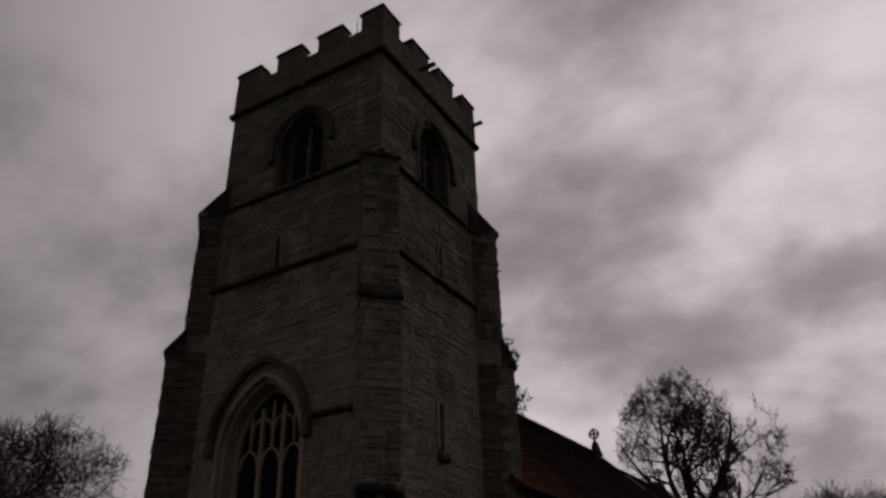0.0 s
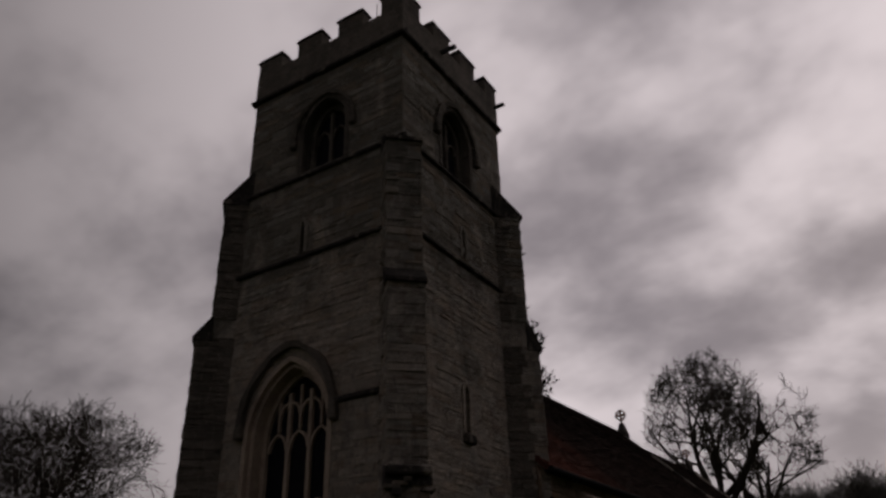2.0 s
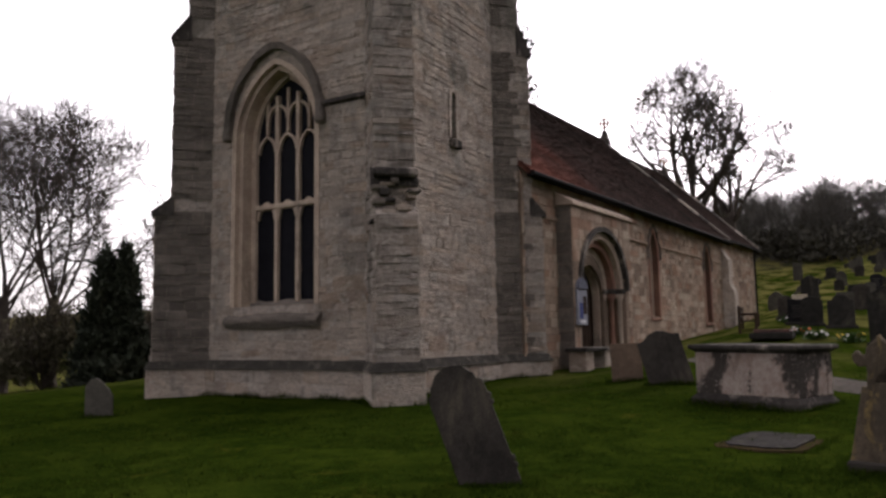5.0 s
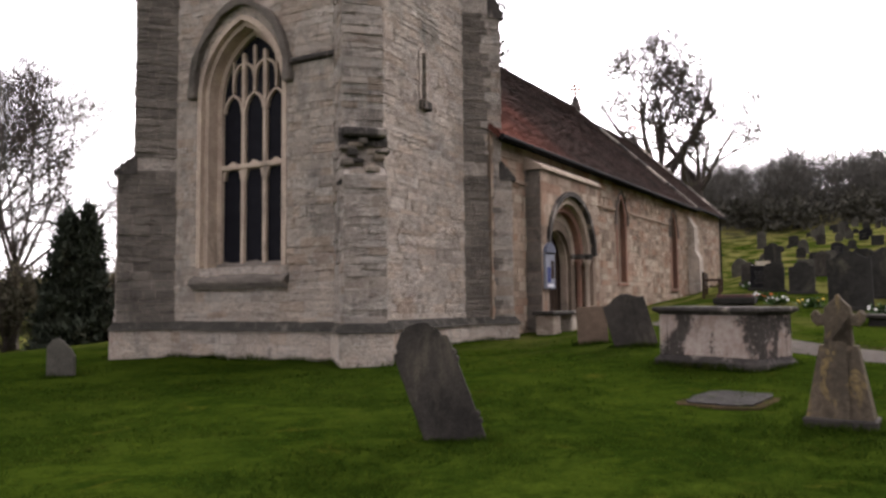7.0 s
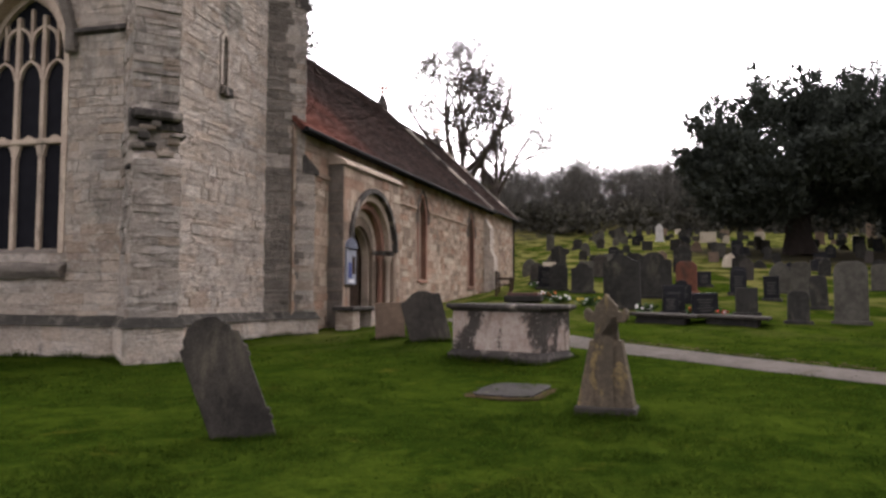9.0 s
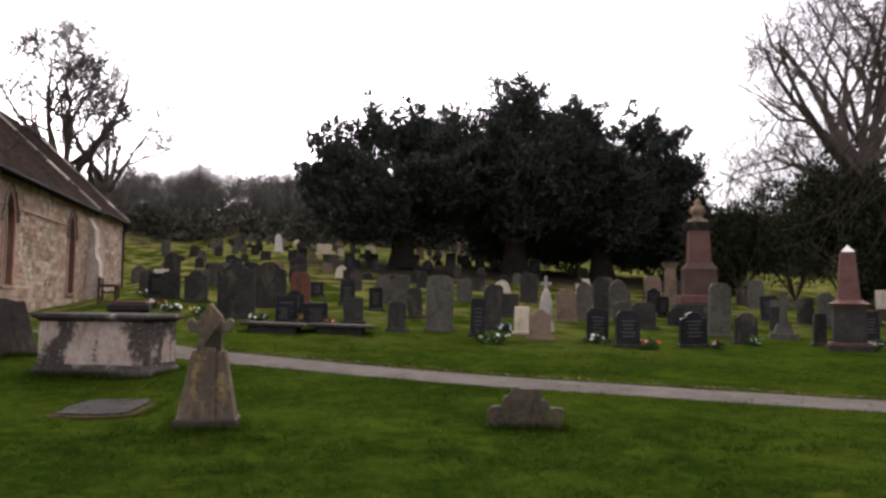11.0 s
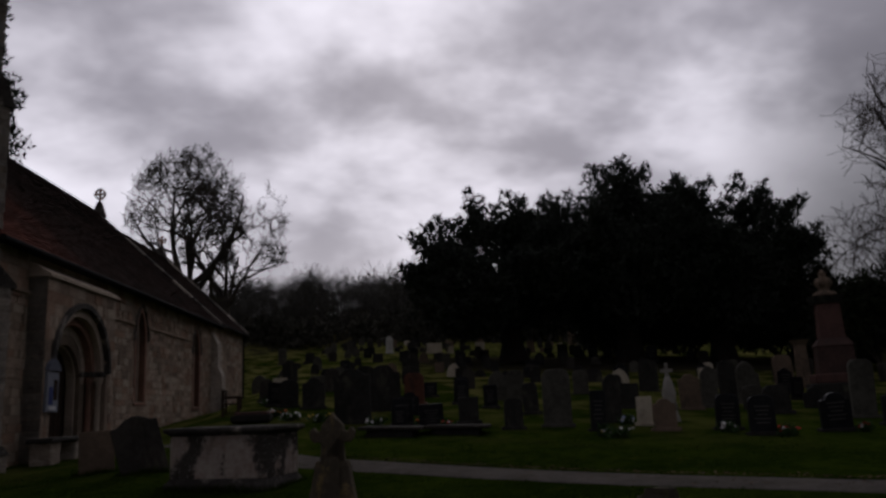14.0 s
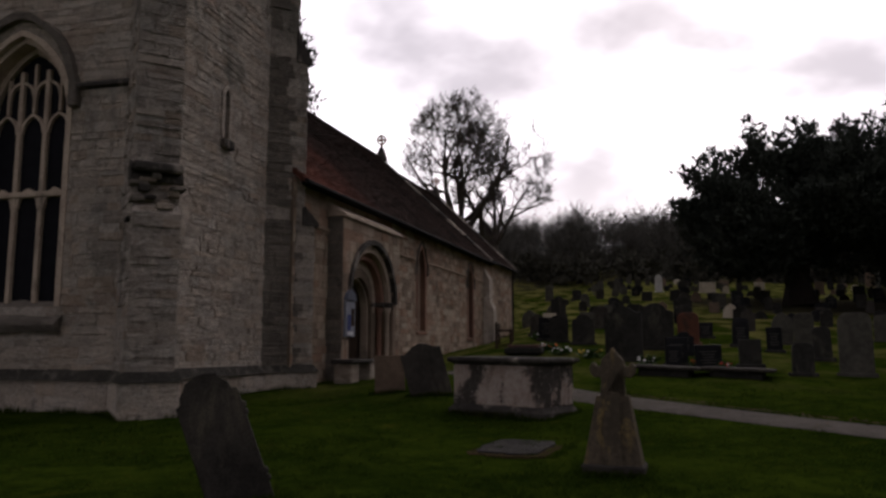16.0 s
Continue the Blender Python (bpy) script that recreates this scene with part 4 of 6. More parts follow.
def lancet(parent, m, cx, half, sill, spring, rise):
    part("window_surround", ring(bmesh.new(), cx, half, sill, spring, rise, 0.17, -0.035, 0.22, m=m), stone_red, parent, "red sandstone lancet surround")
    window = part("window", ring(bmesh.new(), cx, half - 0.07, sill + 0.02, spring, rise - 0.07, 0.08, 0.18, 0.34, m=m), stone_dressed, parent)
    pane = bmesh.new()
    solid(pane, arch(cx, half, sill, spring, rise), 0.02, m @ Matrix.Translation((0, 0.28, 0)))
    part("pane", pane, old_glass, window, "dark leaded glass")
    part("window_sill", solid(bmesh.new(), [(-0.08, sill - 0.14), (-0.08, sill - 0.08), (0.3, sill + 0.06), (0.3, sill - 0.14)], 2 * half + 0.3, m @ Matrix.Translation((cx + half + 0.15, 0, 0)) @ Matrix.Rotation(radians(90), 4, "Z")), stone_red, window)
    hood(parent, m, cx, half + 0.2, spring, rise + 0.2, 0.09, 0.09, False)


def build_nave():
    nave = thing("church_nave", NAVE, "warm coursed stone church nave with arched doorway and steep tile roof", "church")
    rng = random.Random(21)
    pieces = [stone_mesh("stone", rng, stone_nave_piece) for _ in range(8)]
    joined = [stone_mesh("stone", rng, stone_nave_many) for _ in range(8)]
    length, deep, eave, ridge = 20.3, 11.7, 6.0, 11.75
    w1, w2 = (10.05, 0.42, 2.25, 4.35, 1.05), (17.0, 0.42, 2.1, 4.35, 1.05)
    door = (4.25, 1.0, 0.2, 2.7, 1.05)
    bm = solid(bmesh.new(), [(0.0, -0.4), (length, -0.4), (length, eave), (0.0, eave)], 0.7, EAST, [arch(*w1), arch(*w2), arch(*door)])
    wall = part("south_wall", bm, nave_joint, nave)

    def shut(u, z):
        return inside_arch(u, z, *w1, pad=0.14) or inside_arch(u, z, *w2, pad=0.14) or (2.0 < u < 6.55 and z < 5.45)

    near, rest = [], []
    for b in courses(rng, 0.0, length, 0.3, eave - 0.05, shut, (0.17, 0.27), (0.28, 0.62)):
        (near if b[0] < 13 and len(near) < 240 and b[1] > 1.0 else rest).append(b)
    lay(rng, wall, near, EAST, 400, pieces, joined, proud=(0.9, 2.2))
    lay(rng, wall, rest, EAST, 0, pieces, joined, proud=(0.9, 2.2))
    part("north_wall", box(bmesh.new(), -deep, -deep + 0.7, 0, length, -0.4, eave), stone_tower, nave)
    for name, y in (("west_gable", 0.0), ("east_gable", length - 0.6)):
        bm = solid(bmesh.new(), [(-deep + 0.7, -0.4), (-0.7, -0.4), (-0.7, eave + 0.5), (-deep / 2, ridge - 0.15), (-deep + 0.7, eave + 0.5)], 0.6, Matrix.Translation((0, y, 0)))
        part(name, bm, stone_tower, nave)
    roof_side(nave, 0.32, eave - 0.08, -deep / 2, ridge, 0.0, length - 0.1, rng, True)
    roof_side(nave, -deep - 0.32, eave - 0.08, -deep / 2, ridge, 0.0, length - 0.1, rng, False)
    part("ridge", lathe(bmesh.new(), [(0.13, 0.0), (0.13, length)], 8, pose(-deep / 2, 0, ridge + 0.0, -90, 0, 0)), roof_tile, nave)
    coping_run(nave, length + 0.02, 0.30, eave + 0.08, -deep / 2, ridge + 0.1, rng)
    coping_run(nave, length + 0.02, -deep - 0.30, eave + 0.08, -deep / 2, ridge + 0.1, rng)
    wheel_cross(nave, pose(-deep / 2, length + 0.02, ridge + 0.2), 0.5, "carved red stone wheel cross")
    # gutter, brackets and downpipe
    bm = lathe(bmesh.new(), [(0.075, 0.0), (0.075, length)], 8, pose(0.36, 0, eave - 0.14, -90, 0, 0))
    gutter = part("gutter", bm, gutter_black, nave, "black iron gutter")
    part("fascia", box(bmesh.new(), 0.20, 0.26, 0, length, eave - 0.22, eave - 0.02), gutter_black, gutter)
    # string course at the window heads, broken round the openings
    for a, b in ((0.3, 2.0), (6.6, 9.35), (10.75, 16.3), (17.7, length)):
        bm = solid(bmesh.new(), [(-0.08, 4.83), (-0.08, 4.9), (0.04, 4.98), (0.04, 4.78)], b - a, EAST @ Matrix.Translation((b, 0, 0)) @ Matrix.Rotation(radians(90), 4, "Z"))
        part("string_course", bm, stone_nave_many, nave)
    lancet(nave, EAST, *w1)
    lancet(nave, EAST, *w2)
    # buttress at the east end
    m = EAST @ Matrix.Translation((19.75, 0, 0))
    outline = [(0.3, -0.4), (-0.55, -0.4), (-0.55, 3.5), (-0.35, 3.9), (-0.35, 5.0), (0.0, 5.6), (0.3, 5.6)]
    bm = solid(bmesh.new(), outline, 0.7, m @ Matrix.Rotation(radians(90), 4, "Z") @ Matrix.Translation((0, -0.35, 0)))
    part("buttress", bm, stone_tower, nave, "grey stepped nave buttress")
    # projecting doorway with receding round orders
    porch = part("door_surround", solid(bmesh.new(), [(2.06, -0.4), (6.5, -0.4), (6.5, 5.30), (2.06, 5.30)], 0.46, EAST @ Matrix.Translation((0, -0.46, 0)), [arch(4.25, 1.72, 0.1, 3.0, 1.72, 12)]), stone_nave_many, nave, "projecting round-arched doorway of warm stone")
    face = [b for b in courses(rng, 2.06, 6.5, 0.5, 5.28, lambda u, z: inside_arch(u, z, 4.25, 1.72, 0.1, 3.0, 1.72, 0.2), (0.22, 0.34), (0.35, 0.7))]
    lay(rng, porch, face, EAST @ Matrix.Translation((0, -0.46, 0)), 60, pieces, joined)
    side = list(courses(rng, 0.0, 0.46, 0.5, 5.28, lambda u, z: False, (0.22, 0.34), (0.3, 0.46)))
    # The doorway block's side towards the tower is laid in the darker stone.
    lay(rng, porch, side, Matrix.Translation((0.0, 2.06, 0)), 0, joined, [stone_mesh("stone", rng, stone_dull) for _ in range(3)])
    cap = solid(bmesh.new(), [(-0.56, 5.28), (-0.56, 5.36), (0.05, 5.72), (0.05, 5.28)], 4.6, EAST @ Matrix.Translation((6.58, 0, 0)) @ Matrix.Rotation(radians(90), 4, "Z"))
    part("coping", cap, stone_dressed, porch, "pale sloping coping over the doorway")
    part("arch_hood", ring(bmesh.new(), 4.25, 1.72, 3.0, 3.0, 1.72, 0.15, -0.56, -0.4, False, EAST), stone_black, porch, "dark hood over the arch")
    for i, (r, y0, material) in enumerate(((1.50, -0.40, stone_dressed), (1.28, -0.22, stone_red), (1.04, -0.02, stone_dressed))):
        part("arch_order", ring(bmesh.new(), 4.25, r, 3.0, 3.0, r, 0.235, y0, y0 + 0.32, False, EAST), material, porch, "moulded round arch order")
        for s in (-1, 1):
            x = 4.25 + s * (r + 0.10)
            shaft = part("shaft", lathe(bmesh.new(), [(0.12, 0.2), (0.12, 0.5), (0.085, 0.56), (0.085, 2.66), (0.12, 2.72), (0.16, 2.92)], 10, EAST @ Matrix.Translation((x, y0 + 0.12, 0))), stone_red if i == 1 else stone_dressed, porch, smooth=True)
            part("capital", box(bmesh.new(), x - 0.17, x + 0.17, y0 - 0.06, y0 + 0.34, 2.9, 3.05, 0.02, EAST), stone_black, shaft)
            part("jamb", box(bmesh.new(), 4.25 + s * (r + 0.13), 4.25 + s * (r + 0.30), y0 + 0.1, y0 + 0.40, -0.3, 2.92, 0.02, EAST), stone_nave_many, porch)
    part("door_arch", ring(bmesh.new(), 4.25, 0.92, 0.2, 2.7, 1.0, 0.14, 0.12, 0.34, m=EAST), stone_dressed, porch, "pale pointed inner door arch")
    leaf = part("door", solid(bmesh.new(), arch(4.25, 1.0, 0.2, 2.7, 1.05), 0.08, EAST @ Matrix.Translation((0, 0.4, 0))), oak, nave, "dark oak church door")
    for i in range(7):
        x = 3.42 + i * 0.24
        part("plank", box(bmesh.new(), x, x + 0.22, 0.375, 0.40, 0.3, 2.6 + 0.5 * (1 - abs(x + 0.11 - 4.25)), 0.008, EAST), oak, leaf)
    # chancel
    chancel = thing("church_chancel", NAVE @ Matrix.Translation((0, 20.3, 0)), "stone church chancel with steep dark tile roof", "church")
    half, c_eave, c_ridge, c_len, x0 = 4.75, 6.18, 10.95, 6.8, -0.15
    part("south_wall", box(bmesh.new(), x0 - 0.7, x0, 0.1, c_len, -0.4, c_eave), stone_joint, chancel)
    lay(rng, chancel, courses(rng, 0.3, c_len, 0.5, c_eave - 0.1, lambda u, z: False, (0.18, 0.28), (0.3, 0.6)), Matrix.Translation((x0, 0, 0)) @ EAST, 0, pieces, joined)
    part("north_wall", box(bmesh.new(), x0 - 2 * half, x0 - 2 * half + 0.7, 0.1, c_len, -0.4, c_eave), stone_tower, chancel)
    bm = solid(bmesh.new(), [(x0 - 2 * half + 0.7, -0.4), (x0 - 0.7, -0.4), (x0 - 0.7, c_eave + 0.5), (x0 - half, c_ridge - 0.1), (x0 - 2 * half + 0.7, c_eave + 0.5)], 0.6, Matrix.Translation((0, c_len - 0.6, 0)))
    part("east_gable", bm, stone_tower, chancel)
    roof_side(chancel, x0 + 0.3, c_eave - 0.08, x0 - half, c_ridge, 0.1, c_len - 0.2, rng, True)
    roof_side(chancel, x0 - 2 * half - 0.3, c_eave - 0.08, x0 - half, c_ridge, 0.1, c_len - 0.2, rng, False)
    coping_run(chancel, c_len - 0.1, x0 + 0.3, c_eave + 0.05, x0 - half, c_ridge + 0.1, rng)
    wheel_cross(chancel, pose(x0 - half, c_len - 0.1, c_ridge + 0.2), 0.42, "small stone wheel cross")
    part("gutter", lathe(bmesh.new(), [(0.07, 0.0), (0.07, c_len - 0.3)], 8, pose(x0 + 0.34, 0.1, c_eave - 0.14, -90, 0, 0)), gutter_black, chancel)
    part("downpipe", lathe(bmesh.new(), [(0.05, 0.6), (0.05, c_eave - 0.1)], 8, Matrix.Translation((x0 + 0.1, c_len - 0.5, 0))), gutter_black, chancel, "black iron downpipe")
    # stone bench beside the door
    bench = thing("stone_bench", NAVE @ Matrix.Translation((0.45, 1.35, ground_z(-8.4, 19.3) - 0.05)), "low dark slab bench on rough stone blocks beside the doorway", "bench")
    part("slab", box(bmesh.new(), 0.02, 0.66, 0.0, 2.0, 0.58, 0.68, 0.02), stone_black, bench)
    part("support", box(bmesh.new(), 0.08, 0.6, 0.1, 0.6, 0.0, 0.58, 0.03), stone_buttress, bench)
    part("support", box(bmesh.new(), 0.08, 0.6, 1.4, 1.9, 0.0, 0.58, 0.03), stone_tower, bench)
    # notice board
    board = thing("notice_board", NAVE @ pose(0.47, 2.12, 1.9), "pale blue church notice board with dark posters, fixed beside the doorway", "notice board")
    part("frame", box(bmesh.new(), 0.0, 0.09, 0.0, 0.62, 0.0, 1.0, 0.015), board_grey, board, "pale grey painted frame")
    part("poster", box(bmesh.new(), 0.094, 0.10, 0.09, 0.30, 0.18, 0.62), poster_blue, board, "dark blue notice")
    part("notice", box(bmesh.new(), 0.094, 0.10, 0.33, 0.54, 0.30, 0.80), oak, board, "dark notice")
    part("leaflet", box(bmesh.new(), 0.094, 0.10, 0.12, 0.48, 0.05, 0.15), paper, board, "white paper leaflet")
    part("canopy", solid(bmesh.new(), [(-0.02, 1.02), (0.64, 1.02), (0.56, 1.2), (0.31, 1.34), (0.06, 1.2)], 0.12, Matrix.Translation((0.13, 0, 0)) @ quarter(1)), paint_blue, board, "pale blue pediment")


build_nave()


# ---- trees ----
def tubes(segs, sides=4):
    """Tapered tubes from (start, end, radius, radius)."""
    verts, faces = [], []
    ring_at = [(math.cos(2 * math.pi * i / sides), math.sin(2 * math.pi * i / sides)) for i in range(sides)]
    for a, b, ra, rb in segs:
        d = b - a
        if d.length < 1e-5:
            continue
        d.normalize()
        u = d.orthogonal().normalized()
        v = d.cross(u)
        k = len(verts)
        verts += [a + (u * c + v * s) * ra for c, s in ring_at] + [b + (u * c + v * s) * rb for c, s in ring_at]
        faces += [(k + i, k + (i + 1) % sides, k + sides + (i + 1) % sides, k + sides + i) for i in range(sides)]
    return verts, faces


def grow(rng, start, way, radius, length, level, segs, lift=0.12, spread=0.75, kids=(5, 7), droop=0.0, least=0.011, wiggle=0.16, shrink=0.58, dome=None):
    """One limb with its branches, added to segs."""
    n = 6 if level > 1 else 3 if level else 2
    p, d, r = start.copy(), way.normalized(), radius
    points = []
    if dome:
        centre, size = Vector(dome[:3]), Vector(dome[3:])
        far = [Vector((v.x / size.x, v.y / size.y, v.z / size.z)).length for v in (p - centre, p + (d + Vector((0, 0, lift * 3))).normalized() * length - centre)]
        limit = rng.uniform(0.86, 1.07)
        if far[1] > limit:
            room = min(1.0, (limit - far[0]) / max(0.05, far[1] - far[0]))
            if room < 0.32:
                return
            length *= room
    for i in range(n):
        d = (d + Vector((rng.uniform(-1, 1), rng.uniform(-1, 1), rng.uniform(-1, 1))) * wiggle + Vector((0, 0, lift - droop * (i / n)))).normalized()
        q = p + d * (length / n)
        r2 = max(least, radius * (1 - 0.72 * (i + 1) / n))
        segs.append((p, q, r, r2))
        points.append((q, d.copy(), r2))
        p, r = q, r2
    if level <= 0 or not points:
        return
    n = len(points)
    count = rng.randint(*kids)
    for k in range(count):
        f = 0.25 + 0.75 * (k + rng.random() * 0.7) / count
        q, d0, r0 = points[min(n - 1, int(f * n))]
        side = d0.orthogonal().normalized()
        side.rotate(Matrix.Rotation(rng.uniform(0, 6.283), 3, d0))
        branch = (d0 * (1.0 - spread * 0.45) + side * spread * rng.uniform(0.7, 1.2)).normalized()
        grow(rng, q, branch, max(least, r0 * rng.uniform(0.55, 0.8)), length * shrink * rng.uniform(0.75, 1.15), level - 1, segs, lift, spread, kids, droop, least, wiggle, shrink, dome)


def leaves(rng, blobs, count, size, per=5, shell=0.62, upward=0.3):
    """Small leaf sprays over and inside uneven lobes (x, y, z, rx, ry, rz)."""
    verts, faces = [], []
    weights = np.array([b[3] * b[4] + b[4] * b[5] for b in blobs])
    picks = rng.choice(len(blobs), size=count, p=weights / weights.sum())
    for b in picks:
        cx, cy, cz, rx, ry, rz = blobs[b]
        d = rng.normal(size=3)
        d /= np.linalg.norm(d)
        f = shell + (1 - shell) * rng.random()
        lump = 1 + 0.28 * noise.noise((d[0] * 2.2 + cx, d[1] * 2.2 + cy, d[2] * 2.2 + cz)) + 0.12 * noise.noise((d[0] * 6 + cx, d[1] * 6, d[2] * 6))
        c = np.array((cx + d[0] * rx * f * lump, cy + d[1] * ry * f * lump, cz + d[2] * rz * f * lump))
        for _ in range(per):
            way = d * 0.7 + rng.normal(size=3) * 0.7 + np.array((0, 0, upward))
            way /= np.linalg.norm(way)
            side = np.cross(way, rng.normal(size=3))
            side /= np.linalg.norm(side) + 1e-6
            s = size * (0.5 + rng.random())
            k = len(verts)
            at = c + rng.normal(size=3) * size * 0.35
            verts += [tuple(at - side * s * 0.22), tuple(at + side * s * 0.22), tuple(at + way * s)]
            faces.append((k, k + 1, k + 2))
    return verts, faces


def bare_tree(name, x, y, label, seed, height, trunk, limbs, lean=0.0, bark_material=None, levels=3, base=None, fork=0.30, flare=(0.25, 0.95), long=(0.42, 0.52), **habit):
    rng = random.Random(seed)
    tree = thing(name, Matrix.Translation((x, y, (ground_z(x, y) if base is None else base) - 0.1)), label, "tree")
    segs, p, d = [], Vector((0, 0, 0)), Vector((lean, 0, 1)).normalized()
    stem = height * fork
    for i in range(5):
        q = p + d * stem / 5 + Vector((rng.uniform(-0.06, 0.06), rng.uniform(-0.06, 0.06), 0))
        segs.append((p, q, trunk * (1.25 - 0.1 * i) if i else trunk * 1.5, trunk * (1.15 - 0.1 * i)))
        p = q
    part_trunk = tubes(segs, 10)
    raw("trunk", *part_trunk, bark_material or bark, tree)
    segs = []
    for i in range(limbs):
        a = 2 * math.pi * (i + rng.random() * 0.6) / limbs
        out = rng.uniform(*flare)
        start = Vector((0, 0, 0)) + d * stem * rng.uniform(0.72, 1.0)
        grow(rng, start, Vector((math.cos(a) * out, math.sin(a) * out, 1.0)), trunk * rng.uniform(0.27, 0.42), height * rng.uniform(*long), levels, segs, **habit)
    raw("crown", *tubes(segs, 3), bark_material or bark, tree, "bare winter branches and fine twigs")
    return tree


def build_trees():
    big = bare_tree("winter_tree", 31.2, 35.2, "large bare broadleaf tree with an ivy-clad trunk", 5, 19.0, 0.75, 14, levels=4, fork=0.40, flare=(0.10, 1.5), long=(0.46, 0.62), kids=(4, 6), spread=0.9, lift=0.07, wiggle=0.2, least=0.013, shrink=0.64, dome=(1.6, -1.0, 9.5, 10.6, 10.6, 9.2))
    # long low boughs reaching out over the graves, with hanging twigs
    local, segs = random.Random(44), []
    for way, length, z in (((1.0, -0.35, 0.30), 11.5, 5.6), ((-1.0, -0.2, 0.45), 6.0, 5.6), ((0.7, 0.7, 0.2), 9.0, 5.8)):
        grow(local, Vector((0, 0, z)), Vector(way), 0.27, length, 3, segs, lift=0.06, spread=0.95, kids=(7, 10), droop=0.13, least=0.013, wiggle=0.2, shrink=0.5)
    raw("bough", *tubes(segs, 3), bark, big, "long low bare boughs")
    rng = np.random.default_rng(9)
    lobes = [(0.0, -0.1, 1.0 + i * 0.75, 1.25 - 0.08 * i, 1.25 - 0.08 * i, 0.9) for i in range(8)]
    lobes += [(1.5, 0, 5.4, 1.0, 0.8, 0.6), (-0.9, 0, 6.8, 0.5, 0.5, 0.9), (2.4, 0, 5.9, 0.7, 0.6, 0.5)]
    raw("ivy", *leaves(rng, lobes, 4200, 0.26, 4, 0.75), ivy_leaf, big, "dense dark ivy on the trunk")
    habit = dict(levels=4, kids=(5, 6), spread=0.8, lift=0.05, least=0.013, shrink=0.62)
    bare_tree("winter_tree", -38.0, 22.3, "tall bare domed tree beyond the churchyard edge", 16, 14.0, 0.32, 9, lean=0.06, fork=0.36, flare=(0.15, 1.4), long=(0.5, 0.62), base=-1.0, dome=(-0.4, 1.0, 8.8, 5.4, 5.6, 6.8), **habit)
    bare_tree("winter_tree", -41.4, 21.6, "tall bare domed tree beyond the churchyard edge", 23, 14.5, 0.34, 9, lean=0.03, fork=0.36, flare=(0.15, 1.2), long=(0.5, 0.62), base=-1.0, dome=(0, 0, 8.9, 5.5, 5.5, 7.0), **habit)
    habit = dict(levels=5, kids=(3, 5), least=0.018, shrink=0.64, fork=0.36)
    bare_tree("winter_tree", -12.9, 61.0, "slender bare tree with twisting limbs behind the church", 31, 17.5, 0.70, 6, lean=0.05, flare=(0.3, 1.0), long=(0.32, 0.40), dome=(1.0, 0, 11.0, 4.8, 4.8, 7.0), lift=0.06, wiggle=0.25, spread=0.8, **habit)
    bare_tree("winter_tree", -15.0, 60.6, "slender bare tree with twisting limbs behind the church", 38, 20.5, 0.76, 9, lean=-0.04, flare=(0.1, 0.75), long=(0.40, 0.5), dome=(-0.3, 0, 12.8, 5.0, 5.0, 6.4), lift=0.05, wiggle=0.25, spread=0.85, **habit)


def yew(x, y, high, wide, seed, label, trunks=1):
    rng = np.random.default_rng(seed)
    tree = thing("yew_tree", Matrix.Translation((x, y, ground_z(x, y) - 0.1)), label, "tree", "dark yews above the graves")
    segs = []
    local = random.Random(seed)
    for i in range(trunks):
        p = Vector((local.uniform(-0.3, 0.3), local.uniform(-0.3, 0.3), 0))
        for k in range(4):
            q = p + Vector((local.uniform(-0.1, 0.1), local.uniform(-0.1, 0.1), high * 0.12))
            segs.append((p, q, 0.72 - 0.08 * k if k else 0.95, 0.64 - 0.08 * k))
            p = q
        for k in range(7):
            a = local.uniform(0, 6.28)
            grow(local, Vector((0, 0, high * local.uniform(0.15, 0.3))), Vector((math.cos(a), math.sin(a), 0.5)), 0.22, wide * 0.22, 1, segs, least=0.04)
    raw("trunk", *tubes(segs, 8), yew_bark, tree)
    lobes = [(0, 0, high * 0.56, wide * 0.34, wide * 0.34, high * 0.30)]
    for i in range(26):
        a, f = local.uniform(0, 6.28), local.uniform(0.3, 0.82)
        lobes.append((math.cos(a) * wide * 0.5 * f, math.sin(a) * wide * 0.5 * f, high * local.uniform(0.25, 0.55), wide * 0.17, wide * 0.17, high * 0.12))
    for i in range(90):
        a, up = local.uniform(0, 6.28), local.uniform(-0.55, 1.0)
        flat = math.sqrt(max(0.0, 1 - up * up))
        reach = local.uniform(0.60, 0.80)
        p = Vector((math.cos(a) * flat * wide * 0.5 * reach, math.sin(a) * flat * wide * 0.5 * reach, high * (0.50 + 0.46 * up * reach)))
        d = Vector((math.cos(a) * flat, math.sin(a) * flat, 0.35 + 0.5 * max(0.0, up))).normalized()
        size = wide * local.uniform(0.075, 0.12)
        for k in range(3):
            lobes.append((p.x, p.y, max(high * 0.22, p.z), size, size, size * 0.62))
            p = p + d * size * 0.95
            size *= 0.6
    raw("crown", *leaves(rng, lobes, 22000, 0.25, 5, 0.35, 0.6), yew_leaf, tree, "dense blackish-green needle foliage")
    return tree


